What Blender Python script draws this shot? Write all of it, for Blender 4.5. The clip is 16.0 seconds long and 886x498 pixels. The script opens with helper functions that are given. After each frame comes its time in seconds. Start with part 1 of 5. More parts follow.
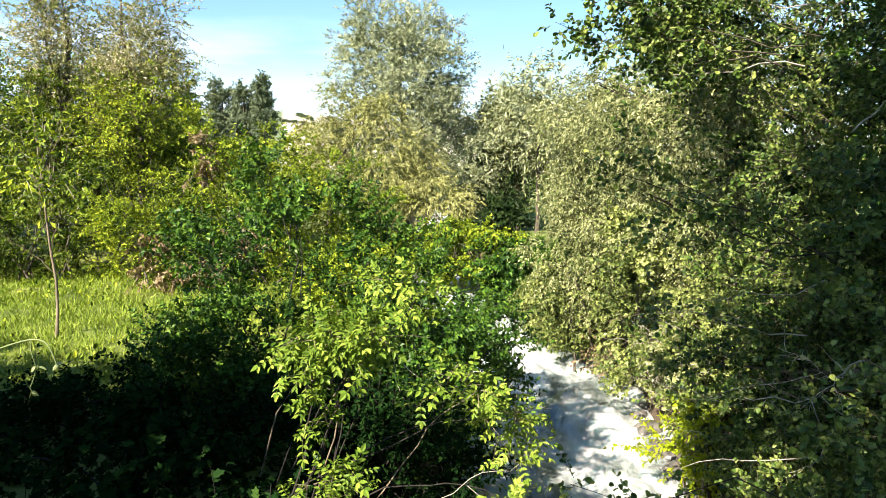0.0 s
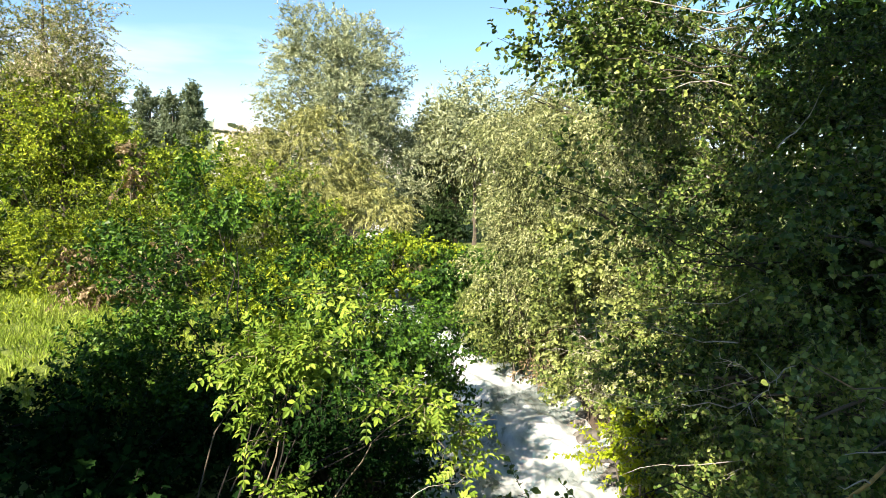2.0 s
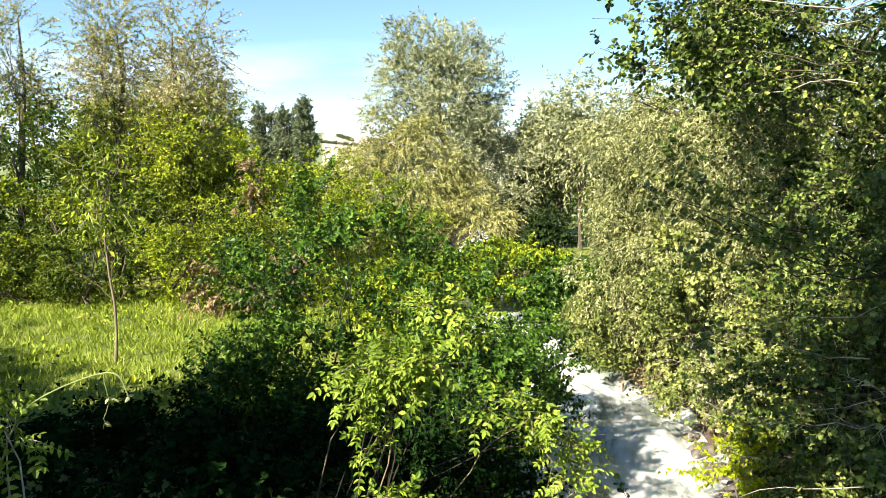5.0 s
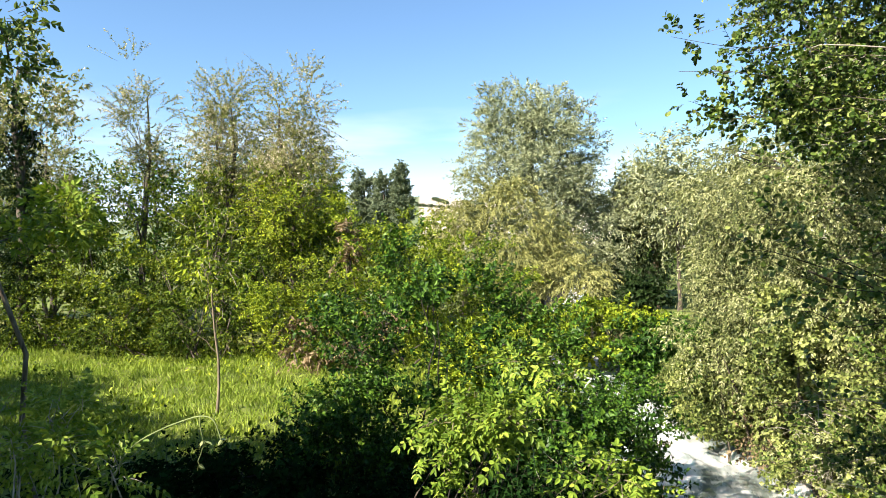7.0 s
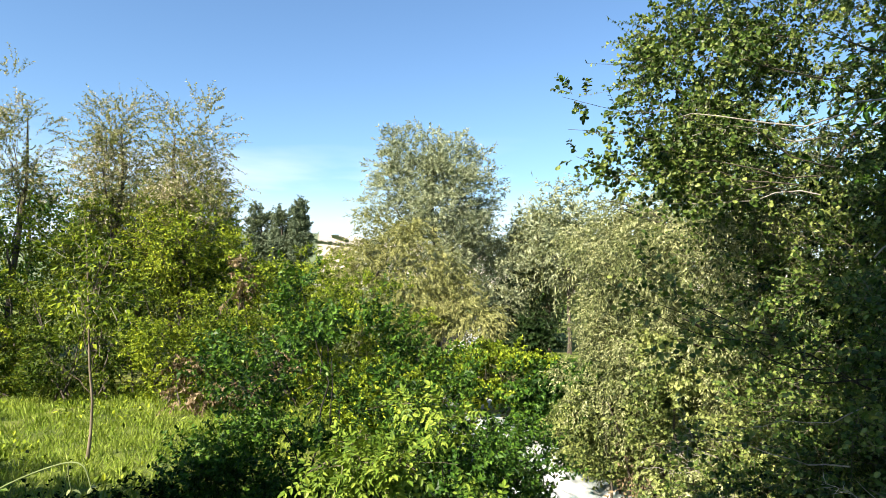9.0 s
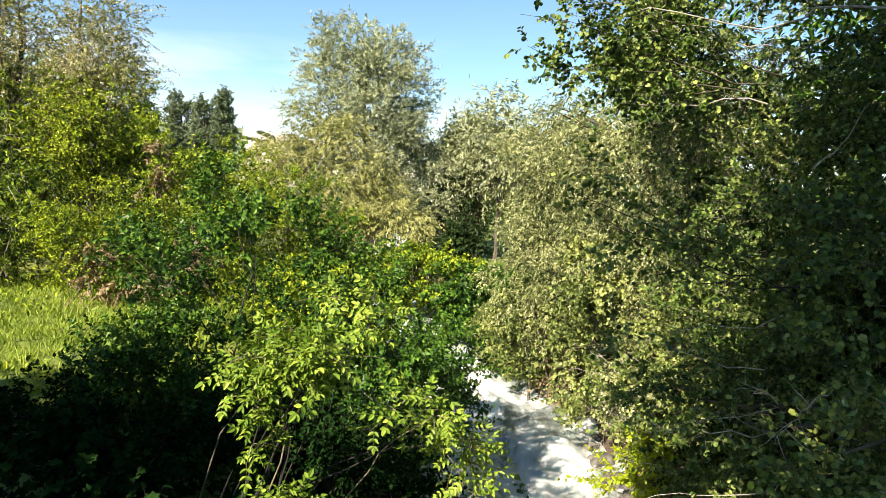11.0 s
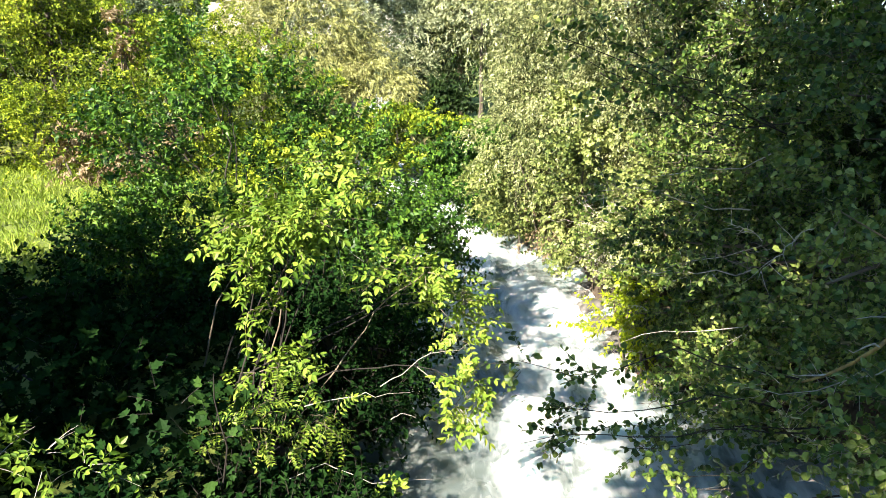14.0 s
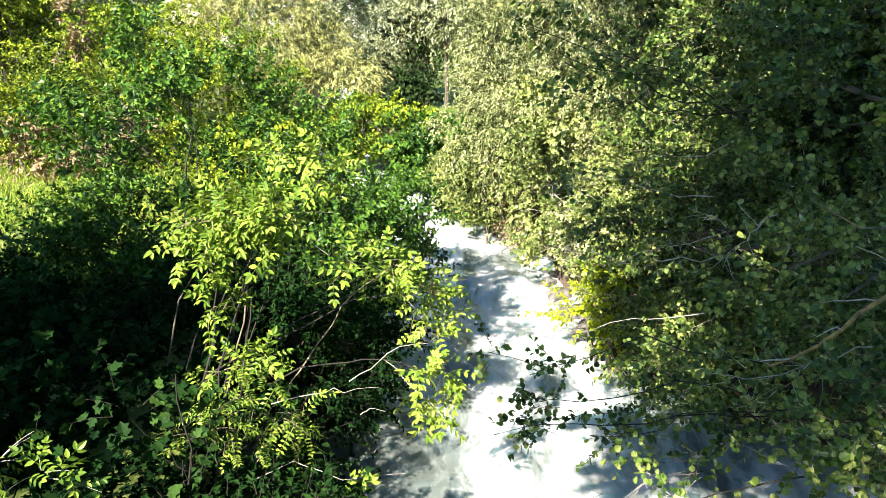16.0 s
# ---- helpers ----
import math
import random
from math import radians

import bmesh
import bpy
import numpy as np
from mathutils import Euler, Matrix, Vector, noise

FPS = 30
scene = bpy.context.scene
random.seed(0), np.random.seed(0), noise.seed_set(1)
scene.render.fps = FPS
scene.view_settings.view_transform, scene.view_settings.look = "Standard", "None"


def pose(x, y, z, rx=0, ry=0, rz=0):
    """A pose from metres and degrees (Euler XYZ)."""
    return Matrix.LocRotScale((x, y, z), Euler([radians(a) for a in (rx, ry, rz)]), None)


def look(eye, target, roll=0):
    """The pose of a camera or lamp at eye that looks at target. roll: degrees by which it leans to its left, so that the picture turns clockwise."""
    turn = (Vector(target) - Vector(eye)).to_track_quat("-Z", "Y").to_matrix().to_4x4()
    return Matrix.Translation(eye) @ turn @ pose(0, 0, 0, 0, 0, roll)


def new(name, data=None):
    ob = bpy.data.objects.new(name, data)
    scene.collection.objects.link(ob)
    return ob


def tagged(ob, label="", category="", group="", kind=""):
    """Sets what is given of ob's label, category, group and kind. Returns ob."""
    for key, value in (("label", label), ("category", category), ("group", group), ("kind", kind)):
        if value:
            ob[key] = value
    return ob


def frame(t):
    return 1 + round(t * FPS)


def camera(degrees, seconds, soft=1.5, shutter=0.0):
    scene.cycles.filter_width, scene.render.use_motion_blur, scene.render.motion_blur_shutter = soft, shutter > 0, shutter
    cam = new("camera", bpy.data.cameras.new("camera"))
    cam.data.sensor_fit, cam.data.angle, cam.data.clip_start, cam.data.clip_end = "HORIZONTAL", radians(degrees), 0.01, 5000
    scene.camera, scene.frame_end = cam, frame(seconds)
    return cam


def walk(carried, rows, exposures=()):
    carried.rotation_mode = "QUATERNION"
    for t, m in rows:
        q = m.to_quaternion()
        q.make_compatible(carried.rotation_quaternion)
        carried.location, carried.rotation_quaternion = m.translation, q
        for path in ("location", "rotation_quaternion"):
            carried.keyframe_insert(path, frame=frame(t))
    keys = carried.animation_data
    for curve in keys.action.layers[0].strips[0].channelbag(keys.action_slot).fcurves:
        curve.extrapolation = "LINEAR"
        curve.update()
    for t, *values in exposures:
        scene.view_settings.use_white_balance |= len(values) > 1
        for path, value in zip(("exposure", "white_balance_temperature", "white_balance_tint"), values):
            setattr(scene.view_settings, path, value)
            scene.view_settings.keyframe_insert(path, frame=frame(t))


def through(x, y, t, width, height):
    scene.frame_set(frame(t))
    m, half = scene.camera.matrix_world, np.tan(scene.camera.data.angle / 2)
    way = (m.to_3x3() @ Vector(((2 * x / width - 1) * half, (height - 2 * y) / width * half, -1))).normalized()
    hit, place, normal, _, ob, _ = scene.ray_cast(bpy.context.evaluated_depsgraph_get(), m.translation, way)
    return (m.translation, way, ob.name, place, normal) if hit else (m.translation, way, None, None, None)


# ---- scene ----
cam = camera(67.2, 16.0, soft=0.8)
PATH = [
    (0, (0.153, 0.481, 4.868), (-0.108, 2.447, 4.606), 1.1),
    (0.5, (0.146, 0.442, 4.867), (-0.069, 2.419, 4.659), 1.2),
    (1, (0.098, 0.497, 4.882), (-0.118, 2.478, 4.706), 0.8),
    (1.5, (0.08, 0.477, 4.888), (-0.095, 2.462, 4.708), 1.3),
    (2, (0.079, 0.487, 4.867), (0.007, 2.473, 4.646), 1.5),
    (2.5, (0.079, 0.49, 4.85), (0.013, 2.469, 4.569), 1.7),
    (3, (0.054, 0.581, 4.844), (-0.009, 2.554, 4.524), 2.0),
    (3.5, (0.018, 0.65, 4.847), (-0.087, 2.627, 4.561), 1.8),
    (4, (0.018, 0.604, 4.896), (-0.216, 2.575, 4.648), 1.3),
    (4.5, (0.086, 0.451, 4.941), (-0.245, 2.412, 4.725), 0.6),
    (4.7, (0.073, 0.429, 4.969), (-0.277, 2.386, 4.749), 0.3),
    (6.8, (0.16, 0.36, 4.908), (-0.476, 2.255, 4.864), -1.3),
    (7, (0.168, 0.387, 4.902), (-0.486, 2.276, 4.876), -0.7),
    (7.5, (0.203, 0.324, 4.913), (-0.438, 2.218, 4.937), -0.5),
    (8, (0.23, 0.266, 4.928), (-0.327, 2.186, 4.98), -0.6),
    (8.5, (0.232, 0.236, 4.937), (-0.224, 2.181, 5.021), 0.1),
    (9, (0.211, 0.316, 4.922), (-0.152, 2.28, 5.016), 1.0),
    (9.2, (0.203, 0.37, 4.912), (-0.113, 2.343, 4.996), 1.3),
    (11.3, (0.088, 0.664, 4.781), (-0.03, 2.646, 4.544), 3.6),
    (11.5, (0.084, 0.693, 4.777), (-0.018, 2.671, 4.502), 3.1),
    (12, (0.075, 0.716, 4.763), (-0.031, 2.683, 4.42), 2.3),
    (12.5, (0.091, 0.728, 4.756), (-0.011, 2.684, 4.35), 1.8),
    (13, (0.11, 0.707, 4.757), (0.027, 2.65, 4.289), 1.4),
    (13.5, (0.125, 0.698, 4.761), (0.043, 2.628, 4.241), 1.1),
    (14, (0.122, 0.698, 4.75), (0.04, 2.61, 4.167), 1.0),
    (14.5, (0.135, 0.775, 4.738), (0.044, 2.666, 4.093), 0.7),
    (15, (0.136, 0.779, 4.756), (0.068, 2.661, 4.082), 0.6),
    (15.5, (0.136, 0.76, 4.74), (0.095, 2.645, 4.073), 0.7),
    (16, (0.131, 0.759, 4.738), (0.144, 2.664, 4.131), 0.8),
]
EXPOSURES = [(0, 1.84, 6740, 10), (2, 1.76, 6800, 10), (4.5, 1.87, 7080, 10), (7, 1.67, 6700, 10), (9, 1.54, 6620, 10), (11.3, 1.68, 7050, 10),
             (12.5, 1.94, 6700, 10), (14, 2.23, 6520, 10), (16, 2.36, 6450, 10)]
walk(cam, [(t, look(eye, target, roll)) for t, eye, target, roll in PATH], EXPOSURES)

# ---- world, sun ----
SUN_AZ = radians(-146)      # turned from +y towards +x: behind and to the left of the bridge
SUN_EL = radians(38)
to_sun = Vector((math.sin(SUN_AZ) * math.cos(SUN_EL), math.cos(SUN_AZ) * math.cos(SUN_EL), math.sin(SUN_EL)))

world = bpy.data.worlds.new("sky")
scene.world = world
world.use_nodes = True
wn, wl = world.node_tree.nodes, world.node_tree.links
wn.clear()
w_out, w_bg = wn.new("ShaderNodeOutputWorld"), wn.new("ShaderNodeBackground")
w_sky = wn.new("ShaderNodeTexSky")
w_sky.sky_type, w_sky.sun_disc = "NISHITA", False
w_sky.sun_elevation, w_sky.sun_rotation = SUN_EL, SUN_AZ
w_sky.air_density, w_sky.dust_density, w_sky.ozone_density = 1.0, 0.3, 2.0
w_bg.inputs["Strength"].default_value = 0.053
# thin streaked cloud low over the horizon
w_geo, w_sep = wn.new("ShaderNodeTexCoord"), wn.new("ShaderNodeSeparateXYZ")
wl.new(w_geo.outputs["Generated"], w_sep.inputs[0])
w_map = wn.new("ShaderNodeMapping")
w_map.inputs["Scale"].default_value = (1.6, 1.6, 9.0)
wl.new(w_geo.outputs["Generated"], w_map.inputs[0])
w_noise = wn.new("ShaderNodeTexNoise")
w_noise.inputs["Scale"].default_value, w_noise.inputs["Detail"].default_value = 1.7, 6
wl.new(w_map.outputs[0], w_noise.inputs["Vector"])
w_ramp = wn.new("ShaderNodeMapRange")
w_ramp.inputs["From Min"].default_value, w_ramp.inputs["From Max"].default_value = 0.46, 0.80
wl.new(w_noise.outputs["Fac"], w_ramp.inputs["Value"])
w_low = wn.new("ShaderNodeMapRange")
w_low.interpolation_type = "SMOOTHSTEP"
w_low.inputs["From Min"].default_value, w_low.inputs["From Max"].default_value = 0.24, 0.10
wl.new(w_sep.outputs["Z"], w_low.inputs["Value"])
w_haze = wn.new("ShaderNodeMapRange")
w_haze.interpolation_type = "SMOOTHSTEP"
w_haze.inputs["From Min"].default_value, w_haze.inputs["From Max"].default_value = 0.16, 0.02
w_haze.inputs["To Max"].default_value = 0.7
wl.new(w_sep.outputs["Z"], w_haze.inputs["Value"])
w_mul = wn.new("ShaderNodeMath")
w_mul.operation = "MULTIPLY"
wl.new(w_ramp.outputs[0], w_mul.inputs[0]), wl.new(w_low.outputs[0], w_mul.inputs[1])
w_max = wn.new("ShaderNodeMath")
w_max.operation = "MAXIMUM"
wl.new(w_mul.outputs[0], w_max.inputs[0]), wl.new(w_haze.outputs[0], w_max.inputs[1])
w_mix = wn.new("ShaderNodeMix")
w_mix.data_type = "RGBA"
wl.new(w_max.outputs[0], w_mix.inputs["Factor"])
w_tint = wn.new("ShaderNodeVectorMath")
w_tint.operation = "MULTIPLY"
w_tint.inputs[1].default_value = (1.02, 1.25, 1.42)
wl.new(w_sky.outputs[0], w_tint.inputs[0])
wl.new(w_tint.outputs[0], w_mix.inputs["A"])
w_mix.inputs["B"].default_value = (8.6, 9.2, 10.2, 1)
wl.new(w_mix.outputs["Result"], w_bg.inputs["Color"])
wl.new(w_bg.outputs[0], w_out.inputs[0])

sun_data = bpy.data.lights.new("sun", "SUN")
sun_data.energy, sun_data.angle, sun_data.color = 5.0, radians(0.53), (1.0, 0.89, 0.765)
sun = new("sun", sun_data)
sun.matrix_world = look(to_sun * 50, (0, 0, 0))

# ---- materials ----


def material(name, rough=0.6, metal=0.0, spec=0.4):
    m = bpy.data.materials.new(name)
    m.use_nodes = True
    b = m.node_tree.nodes["Principled BSDF"]
    b.inputs["Roughness"].default_value, b.inputs["Metallic"].default_value = rough, metal
    b.inputs["Specular IOR Level"].default_value = spec
    return m, m.node_tree.nodes, m.node_tree.links, b


def ramp(nodes, stops):
    r = nodes.new("ShaderNodeValToRGB")
    el = r.color_ramp.elements
    while len(el) < len(stops):
        el.new(0.5)
    for e, (at, c) in zip(el, stops):
        e.position, e.color = at, (*c, 1)
    return r


def leaf_material(name, dark, mid, light, through=0.35, rough=0.45, glow=(1.25, 1.15, 0.45), patch=0.8, spec=0.12):
    """Leaves: each its own green, broad patches of tone, light coming through the blade."""
    m, n, l, b = material(name, rough, spec=spec)
    geo = n.new("ShaderNodeNewGeometry")
    big = n.new("ShaderNodeTexNoise")
    big.inputs["Scale"].default_value, big.inputs["Detail"].default_value = patch, 3
    l.new(geo.outputs["Position"], big.inputs["Vector"])
    info = n.new("ShaderNodeObjectInfo")
    add = n.new("ShaderNodeMath")
    add.operation = "ADD"
    l.new(geo.outputs["Random Per Island"], add.inputs[0]), l.new(info.outputs["Random"], add.inputs[1])
    frac = n.new("ShaderNodeMath")
    frac.operation = "FRACT"
    l.new(add.outputs[0], frac.inputs[0])
    mixv = n.new("ShaderNodeMix")
    mixv.inputs["Factor"].default_value = 0.36
    spread = n.new("ShaderNodeMapRange")
    spread.inputs["From Min"].default_value, spread.inputs["From Max"].default_value = 0.34, 0.66
    l.new(big.outputs["Fac"], spread.inputs["Value"])
    l.new(frac.outputs[0], mixv.inputs["A"]), l.new(spread.outputs[0], mixv.inputs["B"])
    r = ramp(n, [(0.12, dark), (0.5, mid), (0.88, light)])
    l.new(mixv.outputs["Result"], r.inputs["Fac"])
    fine = n.new("ShaderNodeTexNoise")
    fine.inputs["Scale"].default_value, fine.inputs["Detail"].default_value = 60, 2
    l.new(geo.outputs["Position"], fine.inputs["Vector"])
    fmap = n.new("ShaderNodeMapRange")
    fmap.inputs["To Min"].default_value, fmap.inputs["To Max"].default_value = 0.6, 1.35
    l.new(fine.outputs["Fac"], fmap.inputs["Value"])
    mul = n.new("ShaderNodeVectorMath")
    mul.operation = "SCALE"
    l.new(r.outputs["Color"], mul.inputs[0]), l.new(fmap.outputs[0], mul.inputs["Scale"])
    l.new(mul.outputs[0], b.inputs["Base Color"])
    tint = n.new("ShaderNodeVectorMath")
    tint.operation = "MULTIPLY"
    tint.inputs[1].default_value = glow
    l.new(mul.outputs[0], tint.inputs[0])
    tr = n.new("ShaderNodeBsdfTranslucent")
    l.new(tint.outputs[0], tr.inputs["Color"])
    ms = n.new("ShaderNodeMixShader")
    ms.inputs[0].default_value = through * 0.5
    l.new(b.outputs[0], ms.inputs[1]), l.new(tr.outputs[0], ms.inputs[2])
    l.new(ms.outputs[0], n["Material Output"].inputs[0])
    return m


def bark_material(name, dark, light, scale=9.0):
    m, n, l, b = material(name, 0.85)
    geo = n.new("ShaderNodeNewGeometry")
    mp = n.new("ShaderNodeMapping")
    mp.inputs["Scale"].default_value = (1, 1, 0.25)
    l.new(geo.outputs["Position"], mp.inputs[0])
    tex = n.new("ShaderNodeTexNoise")
    tex.inputs["Scale"].default_value, tex.inputs["Detail"].default_value = scale, 8
    l.new(mp.outputs[0], tex.inputs["Vector"])
    r = ramp(n, [(0.3, dark), (0.7, light)])
    l.new(tex.outputs["Fac"], r.inputs["Fac"])
    l.new(r.outputs["Color"], b.inputs["Base Color"])
    bump = n.new("ShaderNodeBump")
    bump.inputs["Strength"].default_value, bump.inputs["Distance"].default_value = 0.7, 0.02
    l.new(tex.outputs["Fac"], bump.inputs["Height"])
    l.new(bump.outputs[0], b.inputs["Normal"])
    return m


M_ALDER = leaf_material("alder_leaf", (0.014, 0.038, 0.008), (0.076, 0.134, 0.022), (0.265, 0.318, 0.082), 0.36, 0.42, (1.05, 1.15, 0.5), spec=0.25)
M_WILLOW = leaf_material("willow_leaf", (0.048, 0.066, 0.022), (0.18, 0.212, 0.075), (0.49, 0.51, 0.265), 0.26, 0.45, (1.15, 1.1, 0.6), 1.1, spec=0.25)
M_WILLOW_GOLD = leaf_material("golden_willow_leaf", (0.11, 0.125, 0.036), (0.275, 0.290, 0.100), (0.48, 0.485, 0.21), 0.30, 0.5, (1.2, 1.1, 0.5), 0.35)
M_SILVER = leaf_material("silver_willow_leaf", (0.095, 0.115, 0.060), (0.26, 0.295, 0.160), (0.50, 0.54, 0.34), 0.26, 0.5, (1.1, 1.1, 0.7), 0.35)
# Leaf colour held near black to stand for deep shade on the bank.
M_MAPLE_DEEP_SHADE = leaf_material("maple_leaf_deep_shade", (0.005, 0.017, 0.006), (0.010, 0.030, 0.007), (0.019, 0.048, 0.011), 0.15, 0.7, spec=0.0)
# The same leaves a step lighter, still darkened for shade.
M_MAPLE_HALF_SHADE = leaf_material("maple_leaf_half_shade", (0.009, 0.028, 0.007), (0.018, 0.048, 0.010), (0.036, 0.078, 0.015), 0.25, 0.6, spec=0.05)
M_SCRUB = leaf_material("sallow_leaf", (0.036, 0.066, 0.016), (0.155, 0.200, 0.052), (0.36, 0.40, 0.135), 0.36, 0.45, (1.1, 1.15, 0.5), spec=0.18)
M_ELDER = leaf_material("elder_leaf", (0.050, 0.106, 0.012), (0.148, 0.235, 0.028), (0.29, 0.37, 0.058), 0.40, 0.42)
M_DOGWOOD = leaf_material("dogwood_leaf", (0.010, 0.033, 0.005), (0.039, 0.103, 0.012), (0.128, 0.238, 0.026), 0.26, 0.45, (0.9, 1.15, 0.5), spec=0.18)
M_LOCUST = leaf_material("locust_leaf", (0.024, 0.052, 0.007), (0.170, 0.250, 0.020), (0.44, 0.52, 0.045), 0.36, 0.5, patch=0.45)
# Shaded copy of locust_leaf: the thicket's shade put into the leaf colour.
M_LOCUST_SHADED = leaf_material("shaded_locust_leaf", (0.014, 0.034, 0.006), (0.078, 0.135, 0.014), (0.27, 0.33, 0.035), 0.34, 0.5, patch=0.6)
M_LOCUST_TOP = leaf_material("locust_blossom_leaf", (0.085, 0.115, 0.020), (0.26, 0.285, 0.090), (0.62, 0.56, 0.42), 0.35, 0.55, patch=0.6)
M_DARK = leaf_material("far_leaf", (0.030, 0.050, 0.024), (0.060, 0.090, 0.040), (0.105, 0.135, 0.060), 0.2, 0.6, patch=0.3)
# Distance haze mixed into the colour: far_leaf made paler and bluer.
M_FAR_HAZED = leaf_material("far_leaf_haze_tinted", (0.070, 0.098, 0.058), (0.120, 0.155, 0.090), (0.175, 0.21, 0.125), 0.2, 0.6, patch=0.3)
# Leaves of the ivy-clad trunk; also the dark filling of shaded gaps.
M_IVY_AND_SHADE = leaf_material("ivy_and_shade_leaf", (0.012, 0.028, 0.008), (0.022, 0.045, 0.012), (0.045, 0.07, 0.02), 0.15, 0.4)
M_YELLOW = leaf_material("young_leaf", (0.13, 0.19, 0.010), (0.23, 0.31, 0.014), (0.36, 0.43, 0.025), 0.45, 0.45)
M_CANE = leaf_material("pale_cane", (0.20, 0.25, 0.10), (0.30, 0.35, 0.16), (0.40, 0.44, 0.24), 0.2, 0.5)
M_DEAD = leaf_material("dry_leaf", (0.12, 0.088, 0.048), (0.24, 0.182, 0.105), (0.38, 0.305, 0.19), 0.25, 0.7)
M_GRASS = leaf_material("grass_blade", (0.14, 0.23, 0.026), (0.235, 0.33, 0.044), (0.35, 0.43, 0.09), 0.40, 0.5, patch=0.7)
M_BARK = bark_material("grey_bark", (0.035, 0.028, 0.020), (0.14, 0.12, 0.09))
M_BARK_DARK = bark_material("dark_bark", (0.010, 0.009, 0.007), (0.030, 0.026, 0.020))
M_LICHEN = bark_material("lichen_bark", (0.09, 0.065, 0.035), (0.40, 0.26, 0.07), 22)
M_BARK_PALE = bark_material("pale_twig_bark", (0.20, 0.18, 0.15), (0.50, 0.46, 0.40), 30)
M_BARK_TAN = bark_material("tan_bark", (0.07, 0.055, 0.035), (0.24, 0.20, 0.14), 18)
M_BARK_RED = bark_material("red_bark", (0.07, 0.050, 0.037), (0.19, 0.135, 0.10))


def ground_material():
    m, n, l, b = material("meadow_ground", 0.9)
    geo = n.new("ShaderNodeNewGeometry")
    t1, t2 = n.new("ShaderNodeTexNoise"), n.new("ShaderNodeTexNoise")
    t1.inputs["Scale"].default_value, t1.inputs["Detail"].default_value = 0.8, 6
    t2.inputs["Scale"].default_value, t2.inputs["Detail"].default_value = 14, 5
    for t in (t1, t2):
        l.new(geo.outputs["Position"], t.inputs["Vector"])
    grass = ramp(n, [(0.3, (0.07, 0.10, 0.015)), (0.55, (0.13, 0.17, 0.025)), (0.75, (0.20, 0.20, 0.06))])
    soil = ramp(n, [(0.3, (0.035, 0.026, 0.018)), (0.7, (0.10, 0.075, 0.05))])
    l.new(t1.outputs["Fac"], grass.inputs["Fac"]), l.new(t2.outputs["Fac"], soil.inputs["Fac"])
    sep = n.new("ShaderNodeSeparateXYZ")
    l.new(geo.outputs["Position"], sep.inputs[0])
    low = n.new("ShaderNodeMapRange")           # bare earth on the banks
    low.inputs["From Min"].default_value, low.inputs["From Max"].default_value = 1.2, 1.55
    l.new(sep.outputs["Z"], low.inputs["Value"])
    mix = n.new("ShaderNodeMix")
    mix.data_type = "RGBA"
    l.new(low.outputs[0], mix.inputs["Factor"]), l.new(soil.outputs[0], mix.inputs["A"]), l.new(grass.outputs[0], mix.inputs["B"])
    # far fields: stubble and pasture in broad strips
    vor = n.new("ShaderNodeTexVoronoi")
    vor.inputs["Scale"].default_value = 0.0065
    mpf = n.new("ShaderNodeMapping")
    mpf.inputs["Rotation"].default_value, mpf.inputs["Scale"].default_value = (0, 0, 0.5), (1, 0.55, 0)
    l.new(geo.outputs["Position"], mpf.inputs[0]), l.new(mpf.outputs[0], vor.inputs["Vector"])
    sepc = n.new("ShaderNodeSeparateColor")
    l.new(vor.outputs["Color"], sepc.inputs[0])
    field = ramp(n, [(0.0, (0.46, 0.41, 0.33)), (0.5, (0.54, 0.48, 0.40)), (1.0, (0.42, 0.38, 0.30))])
    field.color_ramp.interpolation = "CONSTANT"
    l.new(sepc.outputs[0], field.inputs["Fac"])
    t3 = n.new("ShaderNodeTexNoise")
    t3.inputs["Scale"].default_value, t3.inputs["Detail"].default_value = 0.05, 6
    l.new(geo.outputs["Position"], t3.inputs["Vector"])
    fm = n.new("ShaderNodeMapRange")
    fm.inputs["To Min"].default_value, fm.inputs["To Max"].default_value = 0.75, 1.25
    l.new(t3.outputs["Fac"], fm.inputs["Value"])
    fs = n.new("ShaderNodeVectorMath")
    fs.operation = "SCALE"
    l.new(field.outputs[0], fs.inputs[0]), l.new(fm.outputs[0], fs.inputs["Scale"])
    side = n.new("ShaderNodeMath")              # pasture on the near flank of the hill
    side.operation = "MULTIPLY_ADD"
    side.inputs[1].default_value = 0.385
    l.new(sep.outputs["Y"], side.inputs[0]), l.new(sep.outputs["X"], side.inputs[2])
    flank = n.new("ShaderNodeMapRange")
    flank.inputs["From Min"].default_value, flank.inputs["From Max"].default_value = 2, -2
    l.new(side.outputs[0], flank.inputs["Value"])
    pas = n.new("ShaderNodeMix")
    pas.data_type = "RGBA"
    pas.inputs["B"].default_value = (0.13, 0.17, 0.075, 1)
    l.new(flank.outputs[0], pas.inputs["Factor"]), l.new(fs.outputs[0], pas.inputs["A"])
    far = n.new("ShaderNodeMapRange")
    far.inputs["From Min"].default_value, far.inputs["From Max"].default_value = 180, 260
    l.new(sep.outputs["Y"], far.inputs["Value"])
    mix2 = n.new("ShaderNodeMix")
    mix2.data_type = "RGBA"
    l.new(far.outputs[0], mix2.inputs["Factor"]), l.new(mix.outputs["Result"], mix2.inputs["A"]), l.new(pas.outputs["Result"], mix2.inputs["B"])
    l.new(mix2.outputs["Result"], b.inputs["Base Color"])
    bump = n.new("ShaderNodeBump")
    bump.inputs["Strength"].default_value, bump.inputs["Distance"].default_value = 0.6, 0.05
